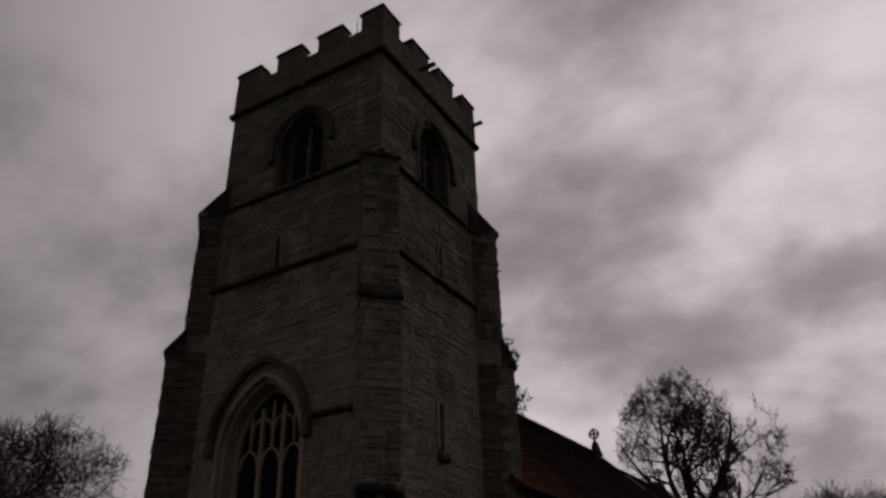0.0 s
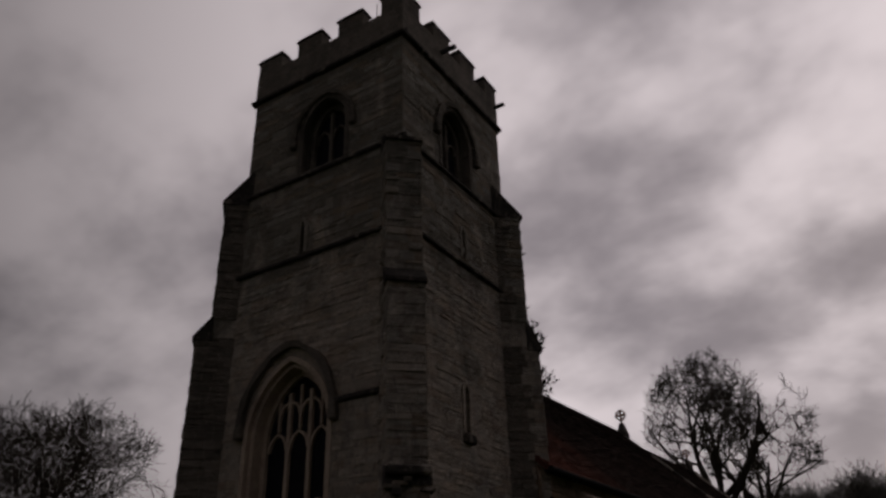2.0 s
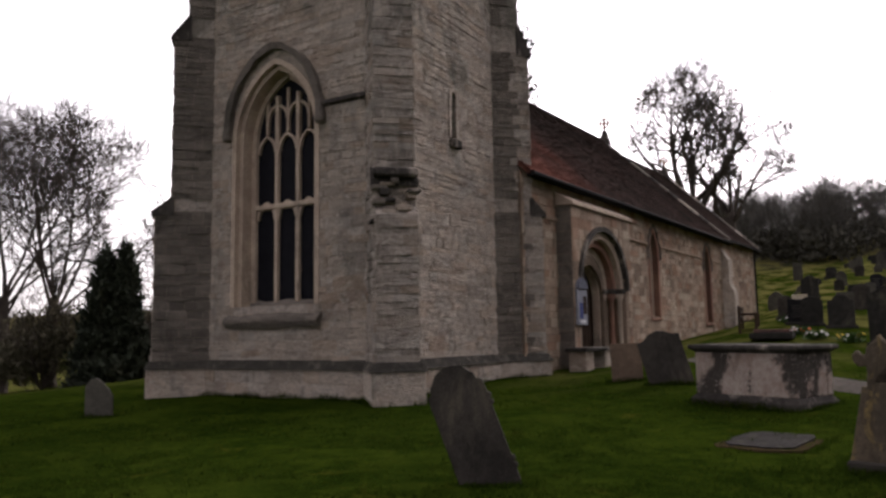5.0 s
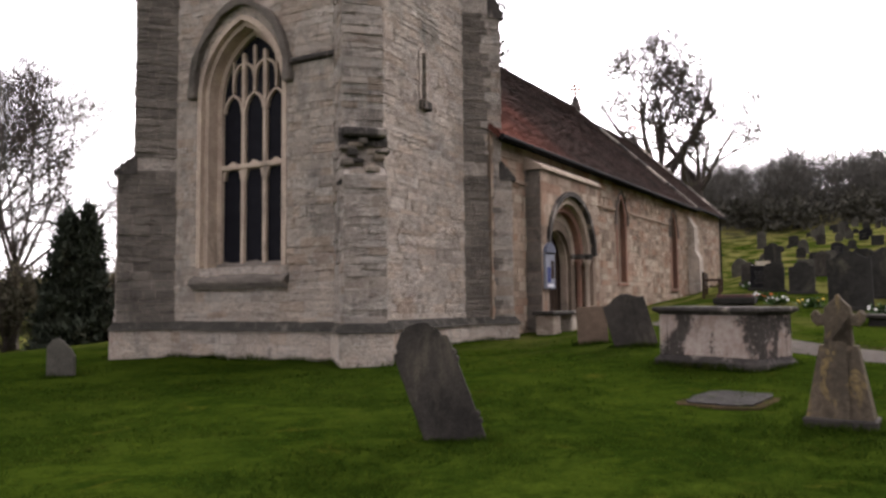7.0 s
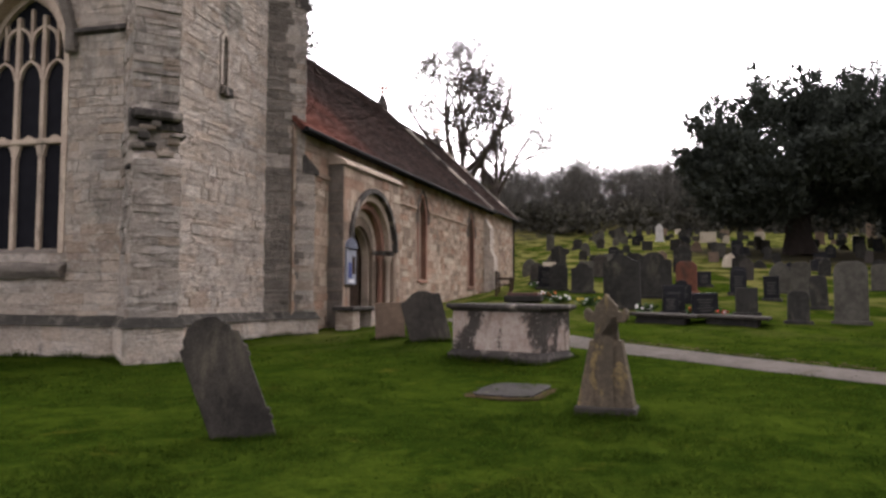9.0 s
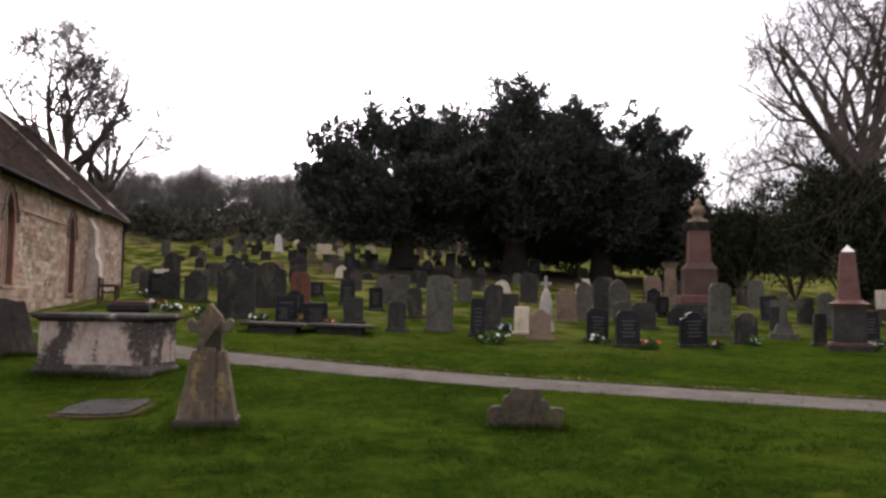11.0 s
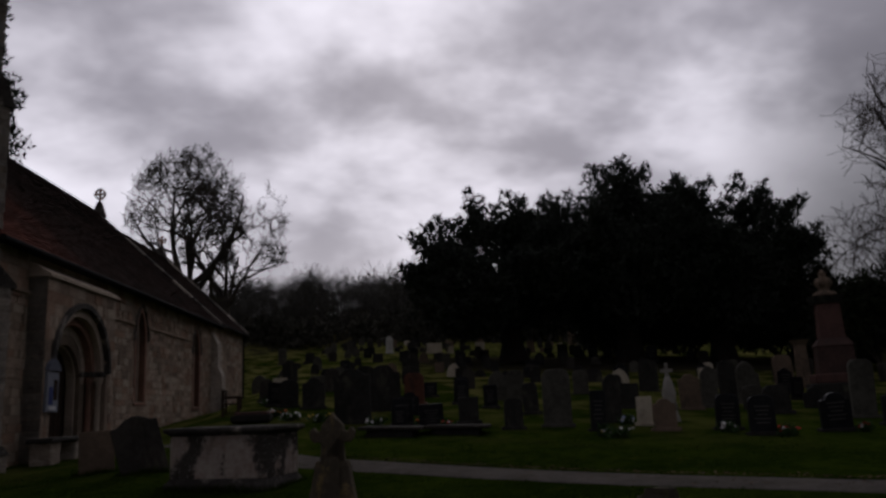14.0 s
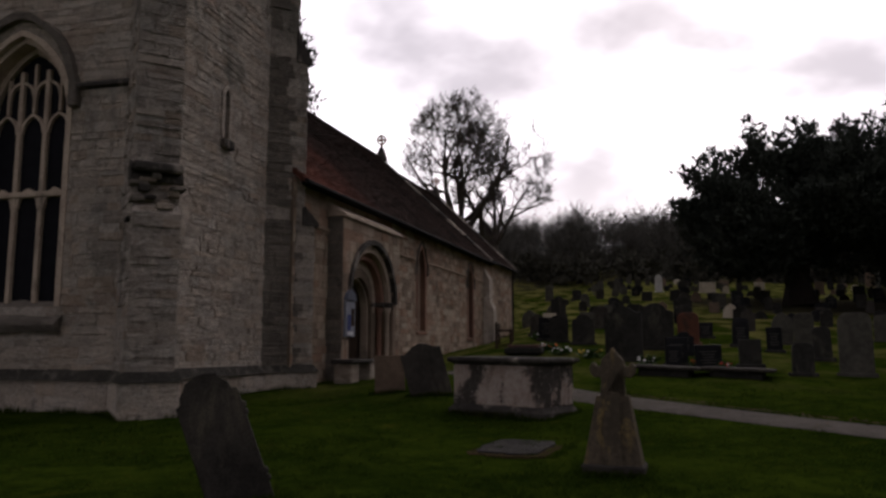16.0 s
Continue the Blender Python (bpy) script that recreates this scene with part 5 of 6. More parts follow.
def conifer(x, y, high, wide, seed, label, count=2600, base=None):
    rng = np.random.default_rng(seed)
    tree = thing("conifer", Matrix.Translation((x, y, (ground_z(x, y) if base is None else base) - 0.1)), label, "tree")
    raw("trunk", *tubes([(Vector((0, 0, 0)), Vector((0, 0, high * 0.95)), 0.22, 0.03)], 8), bark, tree)
    lobes = []
    for i in range(26):
        f = (i + 0.5) / 26
        a, r = i * 2.4, wide * 0.5 * (1 - f) ** 0.8
        lobes.append((math.cos(a) * r * 0.6, math.sin(a) * r * 0.6, high * (0.05 + 0.92 * f), r * 0.55 + 0.15, r * 0.55 + 0.15, high * 0.045 + 0.1))
    raw("crown", *leaves(rng, lobes, count, 0.30, 5, 0.5, 0.7), conifer_leaf, tree, "dark green conifer foliage")


def bush(x, y, high, wide, seed, material, label, name="bush", count=1500, size=0.22, base=None):
    rng = np.random.default_rng(seed)
    ob = thing(name, Matrix.Translation((x, y, (ground_z(x, y) if base is None else base) - 0.05)), label, "bush")
    local = random.Random(seed)
    segs = []
    for i in range(14):
        a = local.uniform(0, 6.28)
        grow(local, Vector((0, 0, 0)), Vector((math.cos(a) * 0.6, math.sin(a) * 0.6, 1)), 0.05, high * 0.8, 1, segs, least=0.012)
    raw("stem", *tubes(segs, 3), bark, ob)
    lobes = [(local.uniform(-0.35, 0.35) * wide, local.uniform(-0.3, 0.3) * wide, high * local.uniform(0.3, 0.7), wide * local.uniform(0.18, 0.3), wide * 0.25, high * local.uniform(0.2, 0.3)) for _ in range(8)]
    raw("foliage", *leaves(rng, lobes, count, size, 4, 0.35, 0.4), material, ob)


def build_wood():
    """The bare wood along the hilltop, as one mass."""
    rng = random.Random(77)
    shapes = []
    for s in range(7):
        segs = []
        local = random.Random(100 + s)
        for k in range(3):
            grow(local, Vector((local.uniform(-0.8, 0.8), local.uniform(-0.8, 0.8), 0)), Vector((local.uniform(-0.3, 0.3), local.uniform(-0.3, 0.3), 1)), 0.13, 8.0, 2, segs, lift=0.14, spread=0.8, kids=(6, 9), least=0.03)
        shapes.append(tubes(segs, 3))
    verts, faces = [], []
    for i in range(520):
        y = 73 + 42 * rng.random()
        x = rng.uniform(-42, 52)
        if rng.random() < 0.12:
            x = rng.uniform(60, 100)
        sv, sf = rng.choice(shapes)
        k, a, size = len(verts), rng.uniform(0, 6.28), rng.uniform(0.38, 0.64)
        c, s, z = math.cos(a) * size, math.sin(a) * size, ground_z(x, y) - 0.2
        verts += [(x + v.x * c - v.y * s, y + v.x * s + v.y * c, z + v.z * size) for v in sv]
        faces += [[k + j for j in f] for f in sf]
    tagged(raw("woodland", verts, faces, wood_bark, None, "dense grey-brown bare winter woodland on the hill", "stuff"), category="woodland")
    # low undergrowth beneath it
    nrng = np.random.default_rng(12)
    lobes = []
    for i in range(320):
        x, y = rng.uniform(-42, 60), 71 + 42 * rng.random()
        lobes.append((x, y, ground_z(x, y) + 1.2, rng.uniform(1.5, 3.2), rng.uniform(1.2, 2.4), rng.uniform(1.2, 2.8)))
    tagged(raw("undergrowth", *leaves(nrng, lobes, 36000, 0.55, 3, 0.4, 0.5), scrub_leaf, None, "tangled brown scrub below the wood", "stuff"), category="undergrowth")


build_trees()
yew(7.2, 43.0, 9.6, 11.8, 41, "broad dark yew tree with a thick trunk above the graves")
yew(13.8, 43.5, 11.9, 12.2, 42, "tall dark yew tree crowding its neighbours")
yew(19.8, 43.5, 11.4, 11.0, 43, "dark rounded yew tree at the end of the group")
conifer(24.2, 40.5, 5.8, 4.2, 50, "small dark conifer beside the yews")
conifer(-31.75, 21.1, 7.3, 2.9, 51, "dark pointed conifer at the churchyard edge", 2600, -1.2)
conifer(-31.15, 21.7, 7.4, 2.7, 52, "dark pointed conifer at the churchyard edge", 2600, -1.2)
conifer(-24.1, 44.8, 31.0, 10.0, 53, "tall dark conifer behind the church", 7000)
conifer(26.6, 18.5, 13.5, 7.2, 54, "tall dark conifer at the churchyard edge", 4000)
for i, (bx, by, bh, bw) in enumerate(((27.8, 36.8, 8.6, 6.0), (29.6, 35.2, 8.8, 4.4), (25.2, 37.8, 5.6, 4.4), (33.0, 36.6, 3.6, 4.2))):
    bush(bx, by, bh, bw, 60 + i, ivy_leaf, "dark evergreen thicket round the big tree", count=3400)
for i, (bx, by, bh, bw) in enumerate(((-35.5, 20.5, 4.4, 4.4), (-38.5, 19.6, 4.0, 5.0), (-34.0, 23.5, 4.0, 4.5), (-30.0, 23.6, 3.0, 2.6), (-42.0, 18.0, 4.0, 5.0), (-29.6, 24.6, 3.6, 2.4))):
    bush(bx, by, bh, bw, 70 + i, thicket_leaf if i != 3 and i != 5 else conifer_leaf, "tangled winter thicket beyond the churchyard edge", count=1500)
for i, (bx, by, bh, bw) in enumerate(((15.5, 49.5, 3.2, 6.0), (20.0, 49.0, 3.6, 6.5), (24.5, 47.0, 3.8, 6.0), (28.5, 45.0, 4.2, 6.0))):
    bush(bx, by, bh, bw, 80 + i, yew_leaf, "low dark evergreen scrub behind the yews", count=2600, size=0.28)
build_wood()


def hedge(name, x0, y0, x1, y1, high, seed, label):
    rng = np.random.default_rng(seed)
    n = int(math.hypot(x1 - x0, y1 - y0) / 1.2)
    lobes = []
    for i in range(n):
        f = (i + 0.5) / n
        x, y = x0 + (x1 - x0) * f, y0 + (y1 - y0) * f
        lobes.append((x, y, ground_z(x, y) + high * 0.5, 1.1, 1.0, high * 0.55))
    tagged(raw(name, *leaves(rng, lobes, 260 * n, 0.24, 3, 0.4, 0.4), conifer_leaf, None, label, "stuff"), category="hedge")


hedge("hedge", 33.0, 38.0, 75.0, 36.0, 2.4, 90, "dark clipped hedge along the churchyard boundary")
for i, (bx, by, bh, bw) in enumerate(((70.0, 62.0, 6.5, 8.0), (77.0, 60.0, 7.5, 7.0), (84.0, 62.0, 6.8, 8.0), (95.0, 64.0, 7.0, 9.0))):
    bush(bx, by, bh, bw, 95 + i, conifer_leaf, "distant rounded evergreen tree", "far_tree", 1200, 0.5)


# ---- graves ----
STONES = {"grey": (grey_stone, "weathered grey"), "slate": (slate_stone, "dark slate"), "black": (black_granite, "polished black granite"), "cream": (cream_stone, "pale cream"), "sand": (sand_stone, "brown sandstone"), "red": (red_stone, "rust-red"), "white": (white_stone, "white marble"), "dark": (dark_stone, "dark weathered")}
SHAPES = {"square": "square-topped", "round": "round-topped", "gothic": "pointed", "shoulder": "shouldered", "ogee": "curved-top", "broken": "broken"}


def stone_outline(kind, w, h):
    a = w / 2
    if kind == "round":
        return arch(0, a, 0, h - a * 0.55, a * 0.55, 7)
    if kind == "gothic":
        return arch(0, a, 0, h - a * 1.35, a * 1.35, 6)
    if kind == "shoulder":
        top = [(a * 0.62 * math.cos(t * math.pi / 8), h - a * 0.42 + a * 0.42 * math.sin(t * math.pi / 8)) for t in range(9)]
        return [(-a, 0), (a, 0), (a, h - a * 0.5), (a * 0.8, h - a * 0.42)] + top + [(-a * 0.8, h - a * 0.42), (-a, h - a * 0.5)]
    if kind == "ogee":
        return [(-a, 0), (a, 0), (a, h * 0.86), (a * 0.7, h * 0.88), (a * 0.35, h * 0.965), (0, h), (-a * 0.35, h * 0.965), (-a * 0.7, h * 0.88), (-a, h * 0.86)]
    if kind == "broken":
        return [(-a, 0), (a, 0), (a * 0.98, h * 0.55), (a * 0.72, h * 0.72), (a * 0.4, h * 0.82), (a * 0.2, h * 0.9), (-a * 0.2, h), (-a * 0.6, h * 0.97), (-a, h * 0.8)]
    return [(-a, 0), (a, 0), (a, h * 0.985), (a * 0.97, h), (-a * 0.97, h), (-a, h * 0.985)]


def headstone(x, y, w, h, kind="round", stone="grey", tilt=0.0, back=0.0, turn=None, note="", base=True, group="headstones in the churchyard"):
    rng = random.Random(int(x * 131 + y * 977))
    material, words = STONES[stone]
    yaw = turn if turn is not None else rng.uniform(-9, 9) - math.degrees(math.atan2(x, y)) * 0.35
    label = note or f"{words} {SHAPES[kind]} headstone standing in the grass"
    lean = back + rng.uniform(-4, 3)
    side = tilt + rng.uniform(-2.2, 2.2)
    grave = thing("headstone", pose(x, y, ground_z(x, y) - 0.06, lean, side, yaw), label, "headstone", group)
    thick = min(0.16, 0.07 + w * 0.07)
    bm = solid(bmesh.new(), stone_outline(kind, w, h), thick, Matrix.Translation((0, -thick / 2, 0)))
    bmesh.ops.bevel(bm, geom=[e for e in bm.edges if len(e.link_faces) == 2 and e.calc_face_angle(0) > 1.2], offset=0.012, segments=1, affect="EDGES")
    slab = part("slab", bm, material, grave)
    if base:
        part("base", box(bmesh.new(), -w / 2 - 0.07, w / 2 + 0.07, -thick / 2 - 0.07, thick / 2 + 0.07, -0.1, 0.13, 0.015), slate_stone if stone == "black" else material, grave)
    if stone == "black" and h > 0.55:
        rows = 5
        for i in range(rows):
            z, half = h * (0.74 - 0.1 * i), w * (0.30 - 0.05 * (i % 3))
            part("lettering_bar", box(bmesh.new(), -half, half, -thick / 2 - 0.003, -thick / 2 + 0.004, z, z + 0.022), gilt, slab)
    return grave


def flowers(x, y, wide, material, label, seed, high=0.22):
    rng = random.Random(seed)
    nrng = np.random.default_rng(seed)
    ob = thing("flowers", Matrix.Translation((x, y, ground_z(x, y) - 0.01)), label, "flowers", "flowers on the graves")
    raw("leaf_spray", *leaves(nrng, [(0, 0, high * 0.4, wide * 0.45, wide * 0.3, high * 0.4)], 60, 0.12, 3, 0.3, 0.6), leaf_green, ob)
    for i in range(9):
        bm = bmesh.new()
        r = rng.uniform(0.03, 0.055)
        at = pose(rng.uniform(-0.5, 0.5) * wide, rng.uniform(-0.3, 0.2) * wide, high * rng.uniform(0.4, 1.0), rng.uniform(0, 50), rng.uniform(-40, 40), 0)
        lathe(bm, [(r * 0.3, -r * 0.5), (r, 0), (r * 0.8, r * 0.35), (r * 0.2, r * 0.2)], 7, at)
        part("bloom", bm, material if i % 4 else petal_white, ob)


def cross_stone(x, y, h, w, stone, label, turn=0.0):
    material = STONES[stone][0]
    ob = thing("grave_cross", pose(x, y, ground_z(x, y) - 0.05, -1, 1, turn), label, "grave cross")
    part("step", box(bmesh.new(), -w * 0.55, w * 0.55, -w * 0.4, w * 0.4, 0, h * 0.14, 0.02), material, ob)
    part("plinth", frustum(bmesh.new(), w * 0.75, w * 0.5, h * 0.14, w * 0.5, w * 0.36, h * 0.34), material, ob)
    a, t = w * 0.13, 0.13
    outline = [(-a * 1.15, h * 0.33), (a * 1.15, h * 0.33), (a, h * 0.70), (w * 0.5, h * 0.69), (w * 0.5, h * 0.84), (a, h * 0.83), (a * 1.1, h), (-a * 1.1, h), (-a, h * 0.83), (-w * 0.5, h * 0.84), (-w * 0.5, h * 0.69), (-a, h * 0.70)]
    part("cross", solid(bmesh.new(), outline, t, Matrix.Translation((0, -t / 2, 0))), material, ob)
    return ob


def near_tombs():
    # leaning headstone in the lawn
    m = pose(-3.78, 6.72, ground_z(-3.78, 6.72) - 0.19, -4, -20.5, 27)
    lean = thing("headstone", m, "dark leaning shouldered headstone with scrolled edge in the grass", "headstone", "headstones in the churchyard")
    w, h, t = 0.58, 1.40, 0.12
    a = w / 2
    outline = [(-a, 0), (a, 0), (a, h * 0.80), (a * 0.98, h * 0.84), (a * 0.80, h * 0.855), (a * 0.78, h * 0.90), (a * 0.62, h * 0.93), (a * 0.5, h * 0.975), (a * 0.2, h * 0.998), (-a * 0.2, h), (-a * 0.5, h * 0.975), (-a * 0.66, h * 0.93), (-a * 0.80, h * 0.90), (-a * 0.84, h * 0.855), (-a, h * 0.84)]
    bm = solid(bmesh.new(), outline, t, Matrix.Translation((0, -t / 2, 0)))
    bmesh.ops.bevel(bm, geom=[e for e in bm.edges if e.calc_face_angle(0) > 1.2], offset=0.014, segments=2, affect="EDGES")
    slab = part("slab", bm, dark_stone, lean)
    for z in (0.25, 0.32, 0.9, 0.97):
        part("scroll", lathe(bmesh.new(), [(0.02, 0), (0.035, 0.015), (0.035, 0.05), (0.02, 0.065)], 8, Matrix.Translation((a - 0.005, 0, z))), dark_stone, slab)
    # chest tomb
    chest = thing("chest_tomb", pose(-2.48, 13.30, ground_z(-2.48, 13.3) - 0.05, 0, 0.5, -21.5), "pale lichen-blotched stone chest tomb with dark moulded slab", "tomb")
    lx, ly, h = 1.72, 1.0, 0.96
    part("base_step", box(bmesh.new(), -lx / 2 - 0.09, lx / 2 + 0.09, -ly / 2 - 0.09, ly / 2 + 0.09, 0, 0.13, 0.02), stone_black, chest)
    part("base_moulding", frustum(bmesh.new(), lx + 0.12, ly + 0.12, 0.13, lx + 0.02, ly + 0.02, 0.2), stone_black, chest)
    for s in (-1, 1):
        part("side_panel", box(bmesh.new(), -lx / 2 + 0.12, lx / 2 - 0.12, s * (ly / 2 - 0.05) - 0.05, s * (ly / 2 - 0.05) + 0.05, 0.2, h - 0.1, 0.008), chest_stone, chest)
        part("end_panel", box(bmesh.new(), s * (lx / 2 - 0.05) - 0.05, s * (lx / 2 - 0.05) + 0.05, -ly / 2 + 0.12, ly / 2 - 0.12, 0.2, h - 0.1, 0.008), chest_stone, chest)
        for r in (-1, 1):
            part("corner_pilaster", box(bmesh.new(), s * (lx / 2 - 0.055) - 0.075, s * (lx / 2 - 0.055) + 0.075, r * (ly / 2 - 0.055) - 0.075, r * (ly / 2 - 0.055) + 0.075, 0.2, h - 0.1, 0.015), chest_stone, chest)
    part("core", box(bmesh.new(), -lx / 2 + 0.1, lx / 2 - 0.1, -ly / 2 + 0.1, ly / 2 - 0.1, 0.1, h - 0.1), chest_stone, chest)
    part("slab_moulding", frustum(bmesh.new(), lx + 0.02, ly + 0.02, h - 0.1, lx + 0.14, ly + 0.14, h - 0.05), stone_black, chest)
    part("top_slab", box(bmesh.new(), -lx / 2 - 0.11, lx / 2 + 0.11, -ly / 2 - 0.11, ly / 2 + 0.11, h - 0.05, h + 0.03, 0.02), stone_black, chest, "dark lichened top slab")
    # fleury cross on a flared shaft
    gx, gy = -0.55, 8.72
    fleury = thing("grave_cross", pose(gx, gy, ground_z(gx, gy) - 0.04, 0, 0.5, -4), "lichened stone fleury cross on a flared shaft", "grave cross")
    part("base", box(bmesh.new(), -0.33, 0.33, -0.22, 0.22, -0.05, 0.13, 0.02), dark_stone, fleury)
    part("shaft", frustum(bmesh.new(), 0.60, 0.34, 0.13, 0.34, 0.2, 0.84), lichen_stone, fleury)
    rib = bmesh.new()
    frustum(rib, 0.20, 0.40, 0.13, 0.15, 0.24, 0.88)
    part("shaft_rib", rib, lichen_stone, fleury)
    head = [(-0.135, 0.80), (0.135, 0.80), (0.12, 0.98), (0.125, 1.04), (0.19, 1.03), (0.235, 1.08), (0.245, 1.15), (0.205, 1.20), (0.165, 1.15), (0.125, 1.16), (0.115, 1.22), (0.07, 1.27), (0.03, 1.31), (0.0, 1.36)]
    head += [(-px, pz) for px, pz in reversed(head[:-1])]
    bm = solid(bmesh.new(), head, 0.15, Matrix.Translation((0, -0.075, 0)))
    bmesh.ops.bevel(bm, geom=[e for e in bm.edges if e.calc_face_angle(0) > 1.2], offset=0.012, segments=1, affect="EDGES")
    part("cross_head", bm, lichen_stone, fleury, "foliate cross head")
    # low broken stone, ledger slab, table slabs
    lx, ly = 2.86, 8.2
    low = thing("headstone", pose(lx, ly, ground_z(lx, ly) - 0.06, -3, 0, -15), "low stepped lichened gravestone sunk in the grass", "headstone", "headstones in the churchyard")
    outline = [(-0.46, 0), (0.46, 0), (0.45, 0.30), (0.30, 0.31), (0.28, 0.40), (0.20, 0.41), (0.19, 0.54), (-0.16, 0.545), (-0.18, 0.47), (-0.26, 0.46), (-0.29, 0.33), (-0.45, 0.31)]
    bm = solid(bmesh.new(), [(px * 0.9, pz * 0.88) for px, pz in outline], 0.2, Matrix.Translation((0, -0.1, 0)))
    bmesh.ops.subdivide_edges(bm, edges=list(bm.edges), cuts=1)
    part("slab", worn(bm, 0.014, 9), mossy_stone, low)
    ledger = thing("ledger_slab", pose(-1.82, 9.95, ground_z(-1.82, 9.95) - 0.035, 1.5, 0, -8), "flat worn ledger slab level with the grass", "grave slab")
    flat = Matrix.Rotation(radians(-90), 4, "X")
    rng = random.Random(6)
    for name, grow_by, z, material in (("earth_rim", 0.10, 0.044, bare_earth), ("slab", 0.0, 0.064, wet_slab)):
        rim = []
        for k in range(28):
            t = 2 * math.pi * k / 28
            c, q = math.cos(t), math.sin(t)
            f = 1.0 / max(abs(c), abs(q)) ** 0.8
            f *= rng.uniform(0.93, 1.04)
            rim.append((c * f * (0.42 + grow_by), q * f * (0.58 + grow_by)))
        part(name, solid(bmesh.new(), rim, 0.06, Matrix.Translation((0, 0, z)) @ flat), material, ledger)
    for x, y in ((0.15, 19.3), (1.75, 19.35)):
        table = thing("table_tomb", pose(x, y, ground_z(x, y) - 0.04, 0, 2, -12), "low dark ledger slab on a short stone base", "tomb")
        part("slab", box(bmesh.new(), -0.78, 0.78, -0.5, 0.5, 0.17, 0.25, 0.02), dark_stone, table)
        part("base", box(bmesh.new(), -0.6, 0.55, -0.38, 0.38, -0.1, 0.17, 0.02), slate_stone, table)


def monuments():
    x, y = 14.75, 24.6
    mon = thing("granite_monument", pose(x, y, ground_z(x, y) - 0.1, 0, 0, -22), "tall pink granite pedestal monument with an urn finial", "monument")
    part("step", box(bmesh.new(), -0.85, 0.85, -0.85, 0.85, 0, 0.75, 0.03), slate_stone, mon)
    part("lower_base", box(bmesh.new(), -0.72, 0.72, -0.72, 0.72, 0.75, 1.05, 0.03), pink_granite, mon)
    part("pedestal", frustum(bmesh.new(), 1.12, 1.12, 1.05, 1.06, 1.06, 1.95), dark_granite, mon, "darker granite pedestal")
    part("cornice", frustum(bmesh.new(), 1.14, 1.14, 1.95, 0.80, 0.80, 2.2), dark_granite, mon)
    part("pillar", frustum(bmesh.new(), 0.76, 0.76, 2.2, 0.68, 0.68, 3.35), pink_granite, mon)
    part("cap", frustum(bmesh.new(), 0.8, 0.8, 3.35, 1.05, 1.05, 3.6), slate_stone, mon)
    part("urn", lathe(bmesh.new(), [(0.42, 3.6), (0.34, 3.72), (0.16, 3.8), (0.22, 3.92), (0.3, 4.05), (0.22, 4.2), (0.1, 4.26), (0.14, 4.36), (0.03, 4.5)], 12), sand_stone, mon, "carved stone urn", True)
    x, y = 14.6, 17.2
    ob = thing("obelisk", pose(x, y, ground_z(x, y) - 0.08, 0, 0.5, -36), "red granite obelisk on a stepped dark plinth", "obelisk")
    part("step", box(bmesh.new(), -0.52, 0.52, -0.52, 0.52, 0, 0.2, 0.02), slate_stone, ob)
    part("lower_ledge", box(bmesh.new(), -0.47, 0.47, -0.47, 0.47, 0.2, 0.27, 0.015), pink_granite, ob)
    part("plinth", box(bmesh.new(), -0.38, 0.38, -0.38, 0.38, 0.27, 1.15, 0.02), slate_stone, ob)
    part("cornice", frustum(bmesh.new(), 0.76, 0.76, 1.15, 0.96, 0.96, 1.26), pink_granite, ob)
    part("cornice_top", frustum(bmesh.new(), 0.94, 0.94, 1.26, 0.55, 0.55, 1.36), pink_granite, ob)
    part("shaft", frustum(bmesh.new(), 0.52, 0.52, 1.36, 0.34, 0.34, 2.6), pink_granite, ob)
    part("tip", frustum(bmesh.new(), 0.34, 0.34, 2.6, 0.02, 0.02, 2.78), white_stone, ob)
    cross_stone(14.8, 20.1, 1.42, 0.72, "grey", "grey stone grave cross on a stepped plinth", -30)
    cross_stone(16.2, 27.5, 1.3, 0.6, "dark", "dark stone grave cross on a plinth", -25)
    x, y = 7.7, 20.9
    drape = thing("draped_cross", pose(x, y, ground_z(x, y) - 0.06, 0, 0, -18), "pale draped stone cross on a rocky base", "grave cross")
    part("base", frustum(bmesh.new(), 0.52, 0.46, 0, 0.34, 0.3, 0.35), weathered_white, drape)
    part("drapery", lathe(bmesh.new(), [(0.22, 0.35), (0.17, 0.6), (0.19, 0.8), (0.12, 1.1), (0.06, 1.25)], 9), weathered_white, drape, smooth=True)
    part("cross", solid(bmesh.new(), [(-0.05, 1.1), (0.05, 1.1), (0.045, 1.36), (0.16, 1.36), (0.16, 1.45), (0.045, 1.45), (0.04, 1.62), (-0.04, 1.62), (-0.045, 1.45), (-0.16, 1.45), (-0.16, 1.36), (-0.045, 1.36)], 0.09, Matrix.Translation((0, -0.045, 0))), weathered_white, drape)
    x, y = 16.6, 30.0
    pillar = thing("pedestal_tomb", pose(x, y, ground_z(x, y) - 0.08, 0, 0, -25), "pale stone pedestal tomb with a flat cap", "tomb")
    part("base", box(bmesh.new(), -0.38, 0.38, -0.38, 0.38, 0, 0.4, 0.02), sand_stone, pillar)
    part("shaft", frustum(bmesh.new(), 0.5, 0.5, 0.4, 0.44, 0.44, 1.75), sand_stone, pillar)
    part("cap", frustum(bmesh.new(), 0.5, 0.5, 1.75, 0.72, 0.72, 1.95), sand_stone, pillar)


